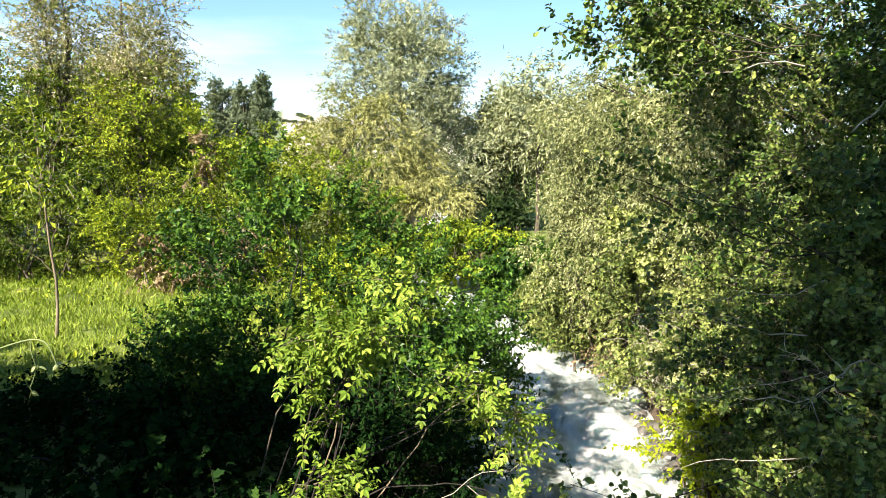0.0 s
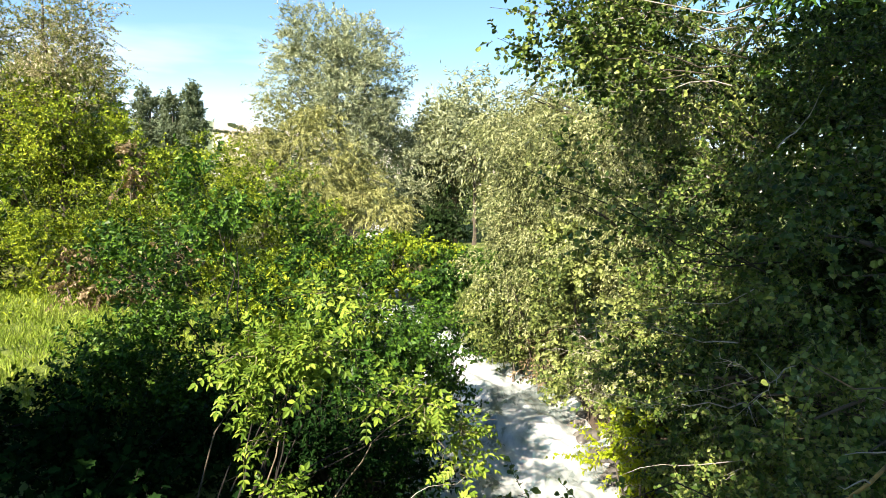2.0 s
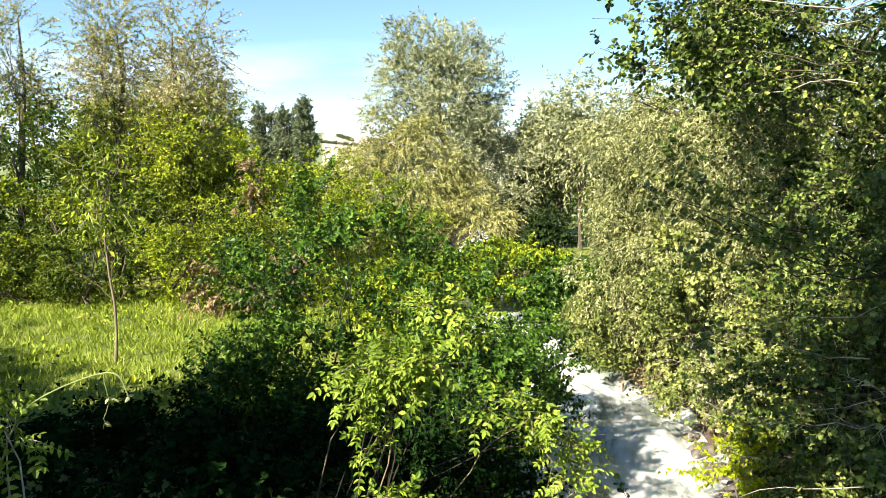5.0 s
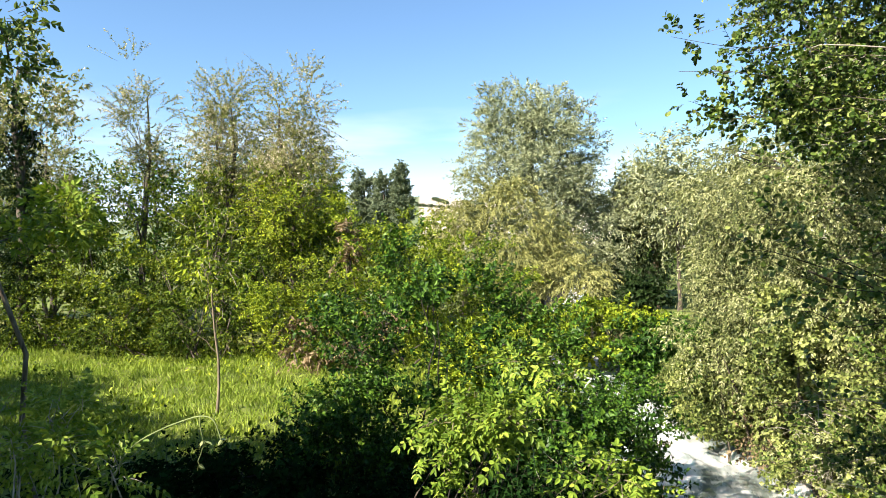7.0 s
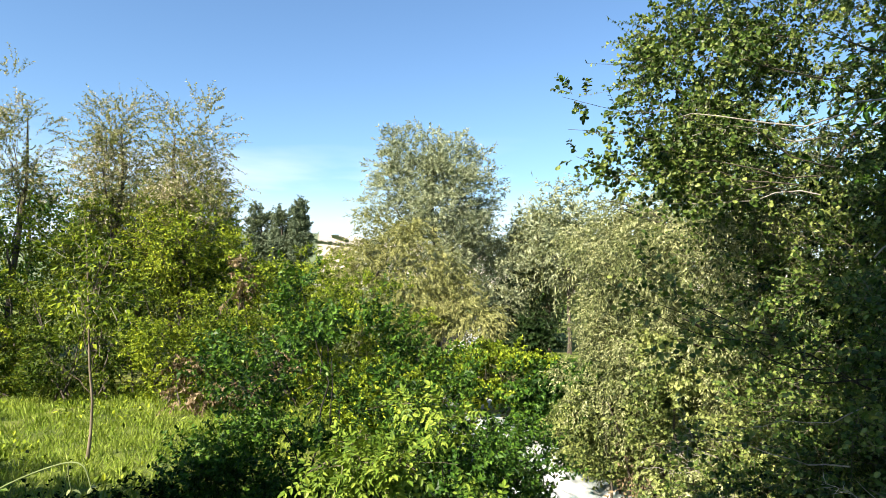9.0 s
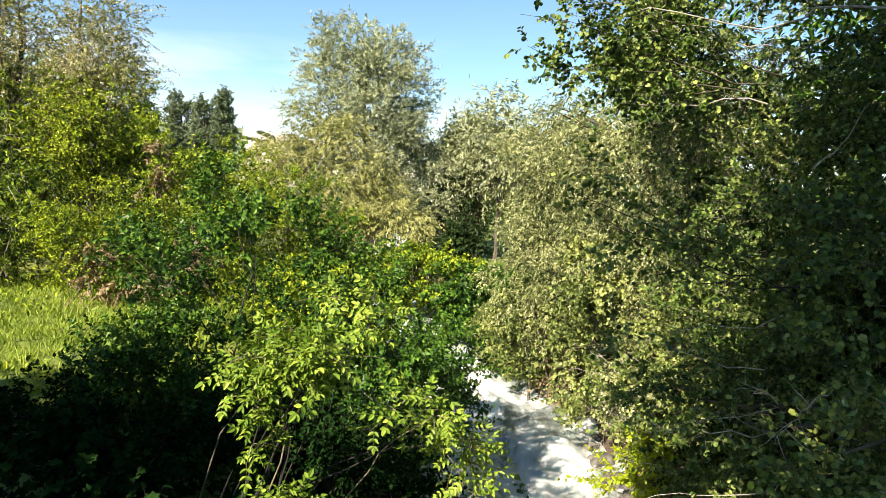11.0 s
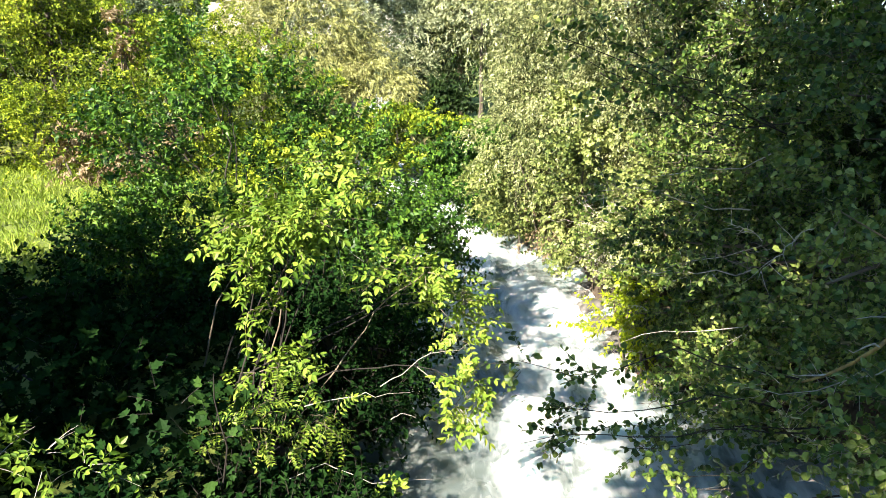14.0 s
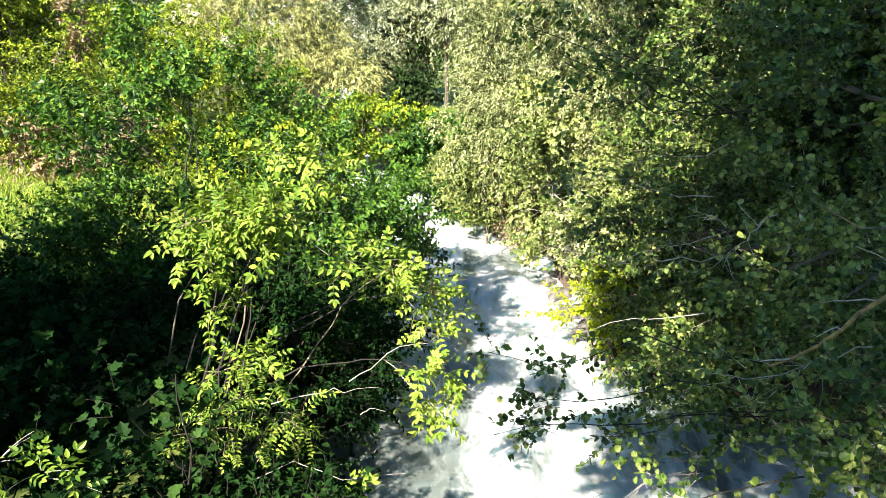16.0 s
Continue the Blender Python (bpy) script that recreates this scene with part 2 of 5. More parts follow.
    l.new(t2.outputs["Fac"], bump.inputs["Height"]), l.new(bump.outputs[0], b.inputs["Normal"])
    return m


def water_material():
    """Fast shallow water, mostly broken into foam."""
    m, n, l, b = material("white_water", 0.25)
    b.inputs["Subsurface Weight"].default_value, b.inputs["Subsurface Scale"].default_value = 0.9, 0.35
    b.inputs["Subsurface Radius"].default_value = (0.8, 1.0, 1.0)
    geo = n.new("ShaderNodeNewGeometry")
    mp = n.new("ShaderNodeMapping")
    mp.inputs["Scale"].default_value = (1.5, 0.62, 1)
    mp.inputs["Rotation"].default_value = (0, 0, -0.12)
    l.new(geo.outputs["Position"], mp.inputs[0])
    t1, t2 = n.new("ShaderNodeTexNoise"), n.new("ShaderNodeTexNoise")
    t1.inputs["Scale"].default_value, t1.inputs["Detail"].default_value, t1.inputs["Distortion"].default_value = 1.1, 7, 0.6
    t2.inputs["Scale"].default_value, t2.inputs["Detail"].default_value, t2.inputs["Distortion"].default_value = 6.5, 6, 0.8
    for t in (t1, t2):
        l.new(mp.outputs[0], t.inputs["Vector"])
    mixv = n.new("ShaderNodeMix")
    mixv.inputs["Factor"].default_value = 0.22
    l.new(t1.outputs["Fac"], mixv.inputs["A"]), l.new(t2.outputs["Fac"], mixv.inputs["B"])
    # darker, smoother water by the near bank: shade under the boughs painted in
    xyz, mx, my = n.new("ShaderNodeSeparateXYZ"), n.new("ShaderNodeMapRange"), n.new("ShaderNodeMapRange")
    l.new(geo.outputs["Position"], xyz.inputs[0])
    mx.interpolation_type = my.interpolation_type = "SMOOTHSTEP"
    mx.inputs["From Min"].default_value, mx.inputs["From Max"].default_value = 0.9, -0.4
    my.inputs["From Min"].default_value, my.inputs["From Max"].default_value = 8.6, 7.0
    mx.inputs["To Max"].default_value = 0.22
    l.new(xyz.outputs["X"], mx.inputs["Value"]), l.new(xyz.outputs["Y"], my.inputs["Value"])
    bank_shade, shaded_foam = n.new("ShaderNodeMath"), n.new("ShaderNodeMath")
    bank_shade.operation, shaded_foam.operation = "MULTIPLY", "SUBTRACT"
    l.new(mx.outputs[0], bank_shade.inputs[0]), l.new(my.outputs[0], bank_shade.inputs[1])
    l.new(mixv.outputs["Result"], shaded_foam.inputs[0]), l.new(bank_shade.outputs[0], shaded_foam.inputs[1])
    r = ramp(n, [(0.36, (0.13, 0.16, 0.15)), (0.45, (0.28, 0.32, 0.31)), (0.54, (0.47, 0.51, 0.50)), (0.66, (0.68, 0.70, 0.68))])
    l.new(shaded_foam.outputs[0], r.inputs["Fac"]), l.new(r.outputs["Color"], b.inputs["Base Color"])
    rr = n.new("ShaderNodeMapRange")
    rr.inputs["From Min"].default_value, rr.inputs["From Max"].default_value = 0.36, 0.55
    rr.inputs["To Min"].default_value, rr.inputs["To Max"].default_value = 0.08, 0.6
    l.new(shaded_foam.outputs[0], rr.inputs["Value"]), l.new(rr.outputs[0], b.inputs["Roughness"])
    bump = n.new("ShaderNodeBump")
    bump.inputs["Strength"].default_value, bump.inputs["Distance"].default_value = 0.4, 0.05
    l.new(mixv.outputs["Result"], bump.inputs["Height"]), l.new(bump.outputs[0], b.inputs["Normal"])
    return m


def rock_material():
    m, n, l, b = material("wet_stone", 0.35)
    geo = n.new("ShaderNodeNewGeometry")
    t = n.new("ShaderNodeTexNoise")
    t.inputs["Scale"].default_value, t.inputs["Detail"].default_value = 7, 8
    l.new(geo.outputs["Position"], t.inputs["Vector"])
    r = ramp(n, [(0.3, (0.03, 0.03, 0.028)), (0.7, (0.16, 0.15, 0.13))])
    l.new(t.outputs["Fac"], r.inputs["Fac"]), l.new(r.outputs["Color"], b.inputs["Base Color"])
    bump = n.new("ShaderNodeBump")
    bump.inputs["Strength"].default_value, bump.inputs["Distance"].default_value = 0.8, 0.03
    l.new(t.outputs["Fac"], bump.inputs["Height"]), l.new(bump.outputs[0], b.inputs["Normal"])
    return m


M_GROUND, M_WATER, M_ROCK = ground_material(), water_material(), rock_material()

# ---- mesh helpers ----


def unit(v):
    return v / np.maximum(np.linalg.norm(v, axis=-1, keepdims=True), 1e-9)


def np_mesh(name, verts, polys, mat, smooth=False):
    """A mesh from arrays: verts (n, 3), polys a list of (f, k) index arrays."""
    me = bpy.data.meshes.new(name)
    verts = np.asarray(verts, np.float32).reshape(-1, 3)
    loops = np.concatenate([p.ravel() for p in polys]).astype(np.int32)
    sizes = np.concatenate([np.full(len(p), p.shape[1]) for p in polys]).astype(np.int32)
    starts = np.concatenate([[0], np.cumsum(sizes)[:-1]]).astype(np.int32)
    me.vertices.add(len(verts)), me.loops.add(len(loops)), me.polygons.add(len(sizes))
    me.vertices.foreach_set("co", verts.ravel())
    me.loops.foreach_set("vertex_index", loops)
    me.polygons.foreach_set("loop_start", starts)
    me.polygons.foreach_set("use_smooth", np.full(len(sizes), smooth))
    me.update(calc_edges=True)
    me.materials.append(mat)
    return me


def part_mesh(name, me, parent, label="", kind=""):
    ob = new(name, me)
    ob.parent = parent
    ob.matrix_parent_inverse = Matrix.Translation(-parent.matrix_basis.translation)
    return tagged(ob, label=label, kind=kind)


def tubes(p, r, k=5):
    """Tapered tubes along polylines p (n, m, 3) with radii r (n, m)."""
    n, m, _ = p.shape
    t = unit(np.gradient(p, axis=1))
    ref = np.where(np.abs(t[..., 2:3]) > 0.9, np.array([1.0, 0, 0]), np.array([0, 0, 1.0]))
    a = unit(np.cross(t, ref))
    b = np.cross(a, t)
    ang = np.linspace(0, 2 * np.pi, k, endpoint=False)
    ring = a[:, :, None] * np.cos(ang)[:, None] + b[:, :, None] * np.sin(ang)[:, None]
    v = (p[:, :, None] + ring * r[:, :, None, None]).reshape(-1, 3)
    i = np.arange(n)[:, None, None] * m * k + np.arange(m - 1)[None, :, None] * k + np.arange(k)
    j = np.arange(n)[:, None, None] * m * k + np.arange(m - 1)[None, :, None] * k + (np.arange(k) + 1) % k
    return v, np.stack([i, j, j + k, i + k], -1).reshape(-1, 4)


def curve_line(rng, a, b, sag=0.0, m=7, wobble=0.05):
    """A wavering line from a to b that sags or arches."""
    a, b = np.asarray(a, float), np.asarray(b, float)
    s = np.linspace(0, 1, m)[:, None]
    p = a + (b - a) * s
    p[:, 2] -= sag * (4 * s * (1 - s))[:, 0]
    w = rng.normal(0, 1, (m, 3)) * wobble * np.linalg.norm(b - a)
    w[0] = w[-1] = 0
    w = (w + np.roll(w, 1, 0) + np.roll(w, -1, 0)) / 3
    w[0] = w[-1] = 0
    return p + w


# Leaf outlines: x across, y along, z off the blade; each half folded up a little along the midrib.
def blade(half, fold=0.18, bend=0.12):
    """A leaf of two halves from the right half's outline (x, y), y from 0 to 1."""
    v = [(0, 0, 0), (0, 1, -bend)]
    left = [(-x, y, fold * x * 2 - bend * y * y) for x, y in half]
    right = [(x, y, fold * x * 2 - bend * y * y) for x, y in half]
    k = len(half)
    v += left + right
    return np.array(v, float), [np.array([[0, *range(2 + k, 2 + 2 * k), 1]]), np.array([[0, 1, *range(1 + k, 1, -1)]])]


def pinnate(pairs, leaflet, length=0.42, spread=1.0):
    """A compound leaf: leaflets in pairs along a midrib and one at its end."""
    lv, lf = leaflet
    vs, fs = [], [[] for _ in lf]
    spots = [(0.22 + 0.62 * i / max(pairs - 1, 1), side) for i in range(pairs) for side in (-1, 1)] + [(0.86, 0)]
    for q, (y, side) in enumerate(spots):
        ang = -side * 1.05 * spread
        c, s = math.cos(ang), math.sin(ang)
        p = lv * length * (0.8 if side else 1.0)
        w = np.stack([p[:, 0] * c - p[:, 1] * s, p[:, 0] * s + p[:, 1] * c + y, p[:, 2] - 0.18 * y * y - abs(side) * p[:, 1] * 0.25], -1)
        for f, group in zip(lf, fs):
            group.append(f + q * len(lv))
        vs.append(w)
    # the midrib
    o = len(lv) * len(spots)
    vs.append(np.array([(-0.008, 0, 0), (0.008, 0, 0), (0.004, 0.9, -0.14), (-0.004, 0.9, -0.14)]))
    return np.concatenate(vs), [np.concatenate(g) for g in fs] + [np.array([[o, o + 1, o + 2, o + 3]])]


LANCE = blade([(0.11, 0.45)], 0.3)
WILLOWY = blade([(0.17, 0.5)], 0.25)
DIAMOND = blade([(0.26, 0.45)], 0.25)
BROAD = blade([(0.32, 0.42)], 0.25)
SOFT = blade([(0.25, 0.28), (0.22, 0.68)], 0.2)
KITE = blade([(0.40, 0.55)], 0.2)
DISC = blade([(0.40, 0.28), (0.43, 0.78)], 0.16, 0.08)
OVATE = blade([(0.22, 0.2), (0.27, 0.5), (0.14, 0.82)], 0.2)
ROUND = blade([(0.24, 0.18), (0.46, 0.5), (0.36, 0.88)], 0.16, 0.08)
LOBED = blade([(0.30, 0.05), (0.52, 0.30), (0.30, 0.42), (0.46, 0.72), (0.2, 0.75)], 0.12)
ELDER_LEAF = pinnate(3, OVATE, 0.38)
LOCUST_LEAF = pinnate(5, blade([(0.24, 0.5)], 0.2), 0.24, 1.25)


def scatter(rng, shape, pos, along, size, up=0.7, wild=0.6, width=1.0, flat=(0, 0, 1)):
    """Vertices and faces for one leaf of the shape at each pos, lying along the given ways."""
    n = len(pos)
    y = unit(along)
    nrm = np.asarray(flat) * up + rng.normal(0, wild, (n, 3))
    x = unit(np.cross(y, nrm))
    z = np.cross(x, y)
    lv, lf = shape
    s = (size * rng.uniform(0.65, 1.25, n))[:, None, None]
    v = pos[:, None] + s * (lv[None, :, :1] * width * x[:, None] + lv[None, :, 1:2] * y[:, None] + lv[None, :, 2:] * z[:, None])
    off = np.arange(n)[:, None, None] * len(lv)
    return v.reshape(-1, 3), [(f[None] + off).reshape(-1, f.shape[1]) for f in lf]


def clumps(rng, c, r, n, size, shell=0.45, zmin=-99, vary=0.45, rough=1.0):
    """Small leafy masses spread through an ellipsoid, most of them near its skin."""
    u = unit(rng.normal(0, 1, (n, 3)))
    k = shell + (1 - shell) * rng.random((n, 1)) ** 0.5
    a, b, e = rng.normal(0, 2.6, 3), rng.normal(0, 4.5, 3), rng.random(2) * 6
    k = k * (1 + rough * (0.20 * np.sin(u @ a + e[0]) + 0.16 * np.sin(u @ b + e[1])))[:, None]
    p = np.asarray(c) + u * np.asarray(r) * k
    p[:, 2] = np.maximum(p[:, 2], zmin + rng.random(n) * 0.3)
    s = size * (1 + vary * rng.uniform(-1, 1, (n, 1)))
    return np.concatenate([p, s, np.broadcast_to(u, (n, 3))], 1)


def twigs_in(rng, cl, per, length, droop=0.2, up=0.25, wild=0.55, flat=1.0):
    """Twig lines (n, 4, 3) springing out of the clumps."""
    cl = np.repeat(cl, per, 0)
    n = len(cl)
    u = unit(rng.normal(0, 1, (n, 3)))
    u[:, 2] *= flat
    p0 = cl[:, :3] + u * cl[:, 3:4] * rng.random((n, 1)) ** 0.6
    d = unit(u * 0.7 + cl[:, 4:7] * 0.5 + np.array([0, 0, up]) + rng.normal(0, wild * 0.5, (n, 3)))
    ln = length * rng.uniform(0.5, 1.3, (n, 1)) * np.where(rng.random((n, 1)) < 0.05, 1.9, 1.0)
    s = np.linspace(0, 1, 4)
    p = p0[:, None] + d[:, None] * (ln * s)[..., None]
    p[..., 2] -= droop * ln * s**2
    return p, unit(u + cl[:, 4:7] * 0.7)


def leaves_on(rng, tw, per, side=0.8, hang=0.25):
    """Leaf feet and ways along the twigs."""
    n = len(tw)
    s = (np.arange(per) + rng.random((n, per))) / per
    s = 0.1 + 0.9 * s
    f = s * 3
    i = np.minimum(f.astype(int), 2)
    w = (f - i)[..., None]
    row = np.arange(n)[:, None]
    a, b = tw[row, i], tw[row, i + 1]
    pos = a + (b - a) * w
    t = unit(b - a)
    sd = unit(np.cross(t, rng.normal(0, 1, (n, per, 3))))
    al = t * 0.6 + sd * side + np.array([0, 0, -hang])
    return pos.reshape(-1, 3), al.reshape(-1, 3)


def trunk_and_limbs(rng, root, base, top, r0, r1, targets, bark, wobble=0.03, limb_r=0.35, sag=-0.05, forks=True):
    """A tapered trunk and a limb to each target, as parts."""
    line = curve_line(rng, base, top, 0, 9, wobble)
    rad = np.linspace(1, 0, 9) ** 0.8 * (r0 - r1) + r1
    rad[0] *= 1.35
    v, f = tubes(line[None], rad[None], 9)
    trunk = part_mesh("trunk", np_mesh("trunk", v, [f], bark, True), root)
    for tg in targets:
        tg = np.asarray(tg, float)
        h = np.clip((tg[2] - base[2]) / max(top[2] - base[2], 0.1) * 0.62, 0.08, 0.95)
        q = h * 8
        i = min(int(q), 7)
        foot = line[i] + (line[i + 1] - line[i]) * (q - i)
        rr = np.interp(h, np.linspace(0, 1, 9), rad) * limb_r
        ln = curve_line(rng, foot, tg, sag * np.linalg.norm(tg - foot), 8, 0.07)
        v, f = tubes(ln[None], (np.linspace(1, 0.12, 8) * rr)[None], 6)
        limb = part_mesh("limb", np_mesh("limb", v, [f], bark, True), root)
        if forks:
            for at in (3, 5):
                tip = ln[at] + (ln[-1] - ln[at]) * 0.8 + rng.normal(0, 0.10, 3) * np.linalg.norm(tg - foot)
                v, f = tubes(curve_line(rng, ln[at], tip, 0, 5, 0.06)[None], (np.linspace(1, 0.2, 5) * rr * (0.55 - 0.05 * at))[None], 5)
                part_mesh("branch", np_mesh("branch", v, [f], bark, True), limb)
    return trunk


def root_at(name, base, label, category, group=""):
    ob = new(name)
    ob.empty_display_size = 0.2
    ob.matrix_basis = Matrix.Translation(Vector(base))
    return tagged(ob, label=label, category=category, group=group)


def foliage(rng, root, cl, leaf, mat, per_twig, per_leaf, length, size, droop=0.2, up=0.25, hang=0.25, side=0.8, twig_r=0.0, bark=None,
            flat_up=0.7, wild=0.6, width=1.0, name="crown", singles=0, single_box=None, layers=1.0, form=0.5):
    """Leaves on twigs through the clumps, joined; the singles within the box are objects of their own.
    form: how far the blades face outwards from their clump, so that it reads as a mass."""
    tw, out = twigs_in(rng, cl, per_twig, length, droop, up, flat=layers)
    pos, al = leaves_on(rng, tw, per_leaf, side, hang)
    face = np.repeat(out, per_leaf, 0) * form + np.array([0, 0, 1 - form])
    if singles:
        lo, hi = np.array(single_box[0]), np.array(single_box[1])
        inside = np.where(((pos > lo) & (pos < hi)).all(1))[0]
        pick = rng.permutation(inside)[:singles]
        kept = np.ones(len(pos), bool)
        kept[pick] = False
        kinds = []
        for q in range(6):
            v, f = scatter(rng, leaf, np.zeros((1, 3)), np.array([[0, 1.0, 0]]), size, 1.0, 0.08, width)
            kinds.append(np_mesh("leaf", v, f, mat))
        for i in pick:
            y = Vector(al[i]).normalized()
            z = Vector(face[i]) * flat_up + Vector(rng.normal(0, wild, 3))
            x = y.cross(z).normalized()
            m = Matrix((x, y, x.cross(y))).transposed().to_4x4()
            ob = new("leaf", kinds[int(rng.integers(6))])
            ob.parent = root
            ob.matrix_basis = Matrix.Translation(Vector(pos[i]) - root.matrix_basis.translation) @ m
        pos, al, face = pos[kept], al[kept], face[kept]
    v, f = scatter(rng, leaf, pos, al, size, flat_up, wild, width, face)
    part_mesh(name, np_mesh(name, v, f, mat), root, kind="stuff")
    if twig_r:
        n = len(tw)
        v, f = tubes(tw[:, ::3] if len(tw) > 250 else tw, np.broadcast_to(np.linspace(1, 0.35, 2 if len(tw) > 250 else 4) * twig_r, (n, 2 if len(tw) > 250 else 4)), 3)
        part_mesh("twigwork", np_mesh("twigwork", v, [f], bark), root, kind="stuff")


# ---- ground and stream ----
WATER = 0.5
MEADOW = 1.65


def stream_x(y):
    """The middle line of the stream, winding away between its banks."""
    return np.interp(y, [-40, 0, 6, 9, 14, 16.5, 20, 26, 60, 200], [4.4, 2.2, 1.95, 0.85, 0.35, -0.4, -2.2, -4.0, -7, -12])


def stream_half(y):
    return np.interp(y, [0, 6, 9, 14, 20, 30, 80], [2.85, 2.85, 1.7, 1.7, 1.5, 1.4, 1.4])


def smooth(a, b, v):
    t = np.clip((v - a) / (b - a), 0, 1)
    return t * t * (3 - 2 * t)


def ground_z(x, y):
    x, y = np.asarray(x, float), np.asarray(y, float)
    d = np.abs(x - stream_x(y)) - stream_half(y)
    z = WATER - 0.45 + (MEADOW - WATER + 0.45) * smooth(-0.5, 1.3, d)
    z += 0.10 * np.sin(x * 0.9 + 1.3) * np.sin(y * 0.7) * smooth(0.5, 3, d)
    z += 1.2 * smooth(3, 12, d) * (x > stream_x(y)) * smooth(60, 20, y)          # higher bank across the stream
    z = np.maximum(z, 3.2 * smooth(2.3, 0.9, y) * smooth(-60, -20, y) + z * (1 - smooth(2.3, 0.9, y)))   # road embankment
    far = np.hypot(x, y)
    ridge = 62 * np.exp(-(((x + 420) / 330) ** 2)) * smooth(330, 830, y) + 20 * np.exp(-(((x - 900) / 700) ** 2)) * smooth(400, 1000, y)
    ridge += 26 * smooth(700, 1600, far)
    return z + ridge + 3 * np.sin(x * 0.011) * np.sin(y * 0.013 + 1) * smooth(200, 600, far)


def spaced(lo, hi, fine, reach):
    """Coordinates close together within lo..hi and ever wider beyond."""
    a = list(np.arange(lo, hi + fine / 2, fine))
    step, v = fine, hi
    while v < reach:
        step *= 1.16
        v += step
        a.append(v)
    step, v = fine, lo
    while v > -reach:
        step *= 1.16
        v -= step
        a.insert(0, v)
    return np.array(a)


gx, gy = spaced(-14, 10, 0.22, 3000), spaced(-1, 24, 0.22, 3000)
GX, GY = np.meshgrid(gx, gy)
nx, ny = len(gx), len(gy)
gi = np.arange(nx * ny).reshape(ny, nx)
quads = np.stack([gi[:-1, :-1], gi[:-1, 1:], gi[1:, 1:], gi[1:, :-1]], -1).reshape(-1, 4)
gz = ground_z(GX, GY)
gz += 0.05 * np.sin(GX * 3.1 + GY * 1.7) * np.cos(GY * 2.7 - GX) * (np.hypot(GX, GY) < 60)
ground = new("ground", np_mesh("ground", np.stack([GX, GY, gz], -1), [quads], M_GROUND, True))
tagged(ground, "grassy meadow, earth stream banks and far stubble fields", "ground", kind="structure")

wy = np.arange(1.0, 60, 0.11)
ws = np.linspace(-1.25, 1.25, 64)
WY, WS = np.meshgrid(wy, ws, indexing="ij")
WX = stream_x(WY) + WS * stream_half(WY)
WZ = np.full_like(WX, WATER)
for k, (fx, fy, amp) in enumerate([(1.9, 0.8, 0.05), (3.3, 1.9, 0.04), (6.1, 3.4, 0.025), (9.7, 6.3, 0.016), (15, 11, 0.009)]):
    WZ += amp * (np.abs(np.sin(WX * fx + 1.7 * np.sin(WY * fy * 0.6 + k) + k)) * np.abs(np.sin(WY * fy + 1.3 * np.sin(WX * fx * 0.7 - k))) * 2 - 0.6)
wi = np.arange(WX.size).reshape(WX.shape)
wq = np.stack([wi[:-1, :-1], wi[1:, :-1], wi[1:, 1:], wi[:-1, 1:]], -1).reshape(-1, 4)
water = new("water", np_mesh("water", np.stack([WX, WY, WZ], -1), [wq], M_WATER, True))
tagged(water, "fast stream broken into white foam between wooded banks", "water", kind="structure")


def on_ground(x, y, sink=0.0):
    return (x, y, float(ground_z(x, y)) - sink)


# ---- trees and shrubs ----


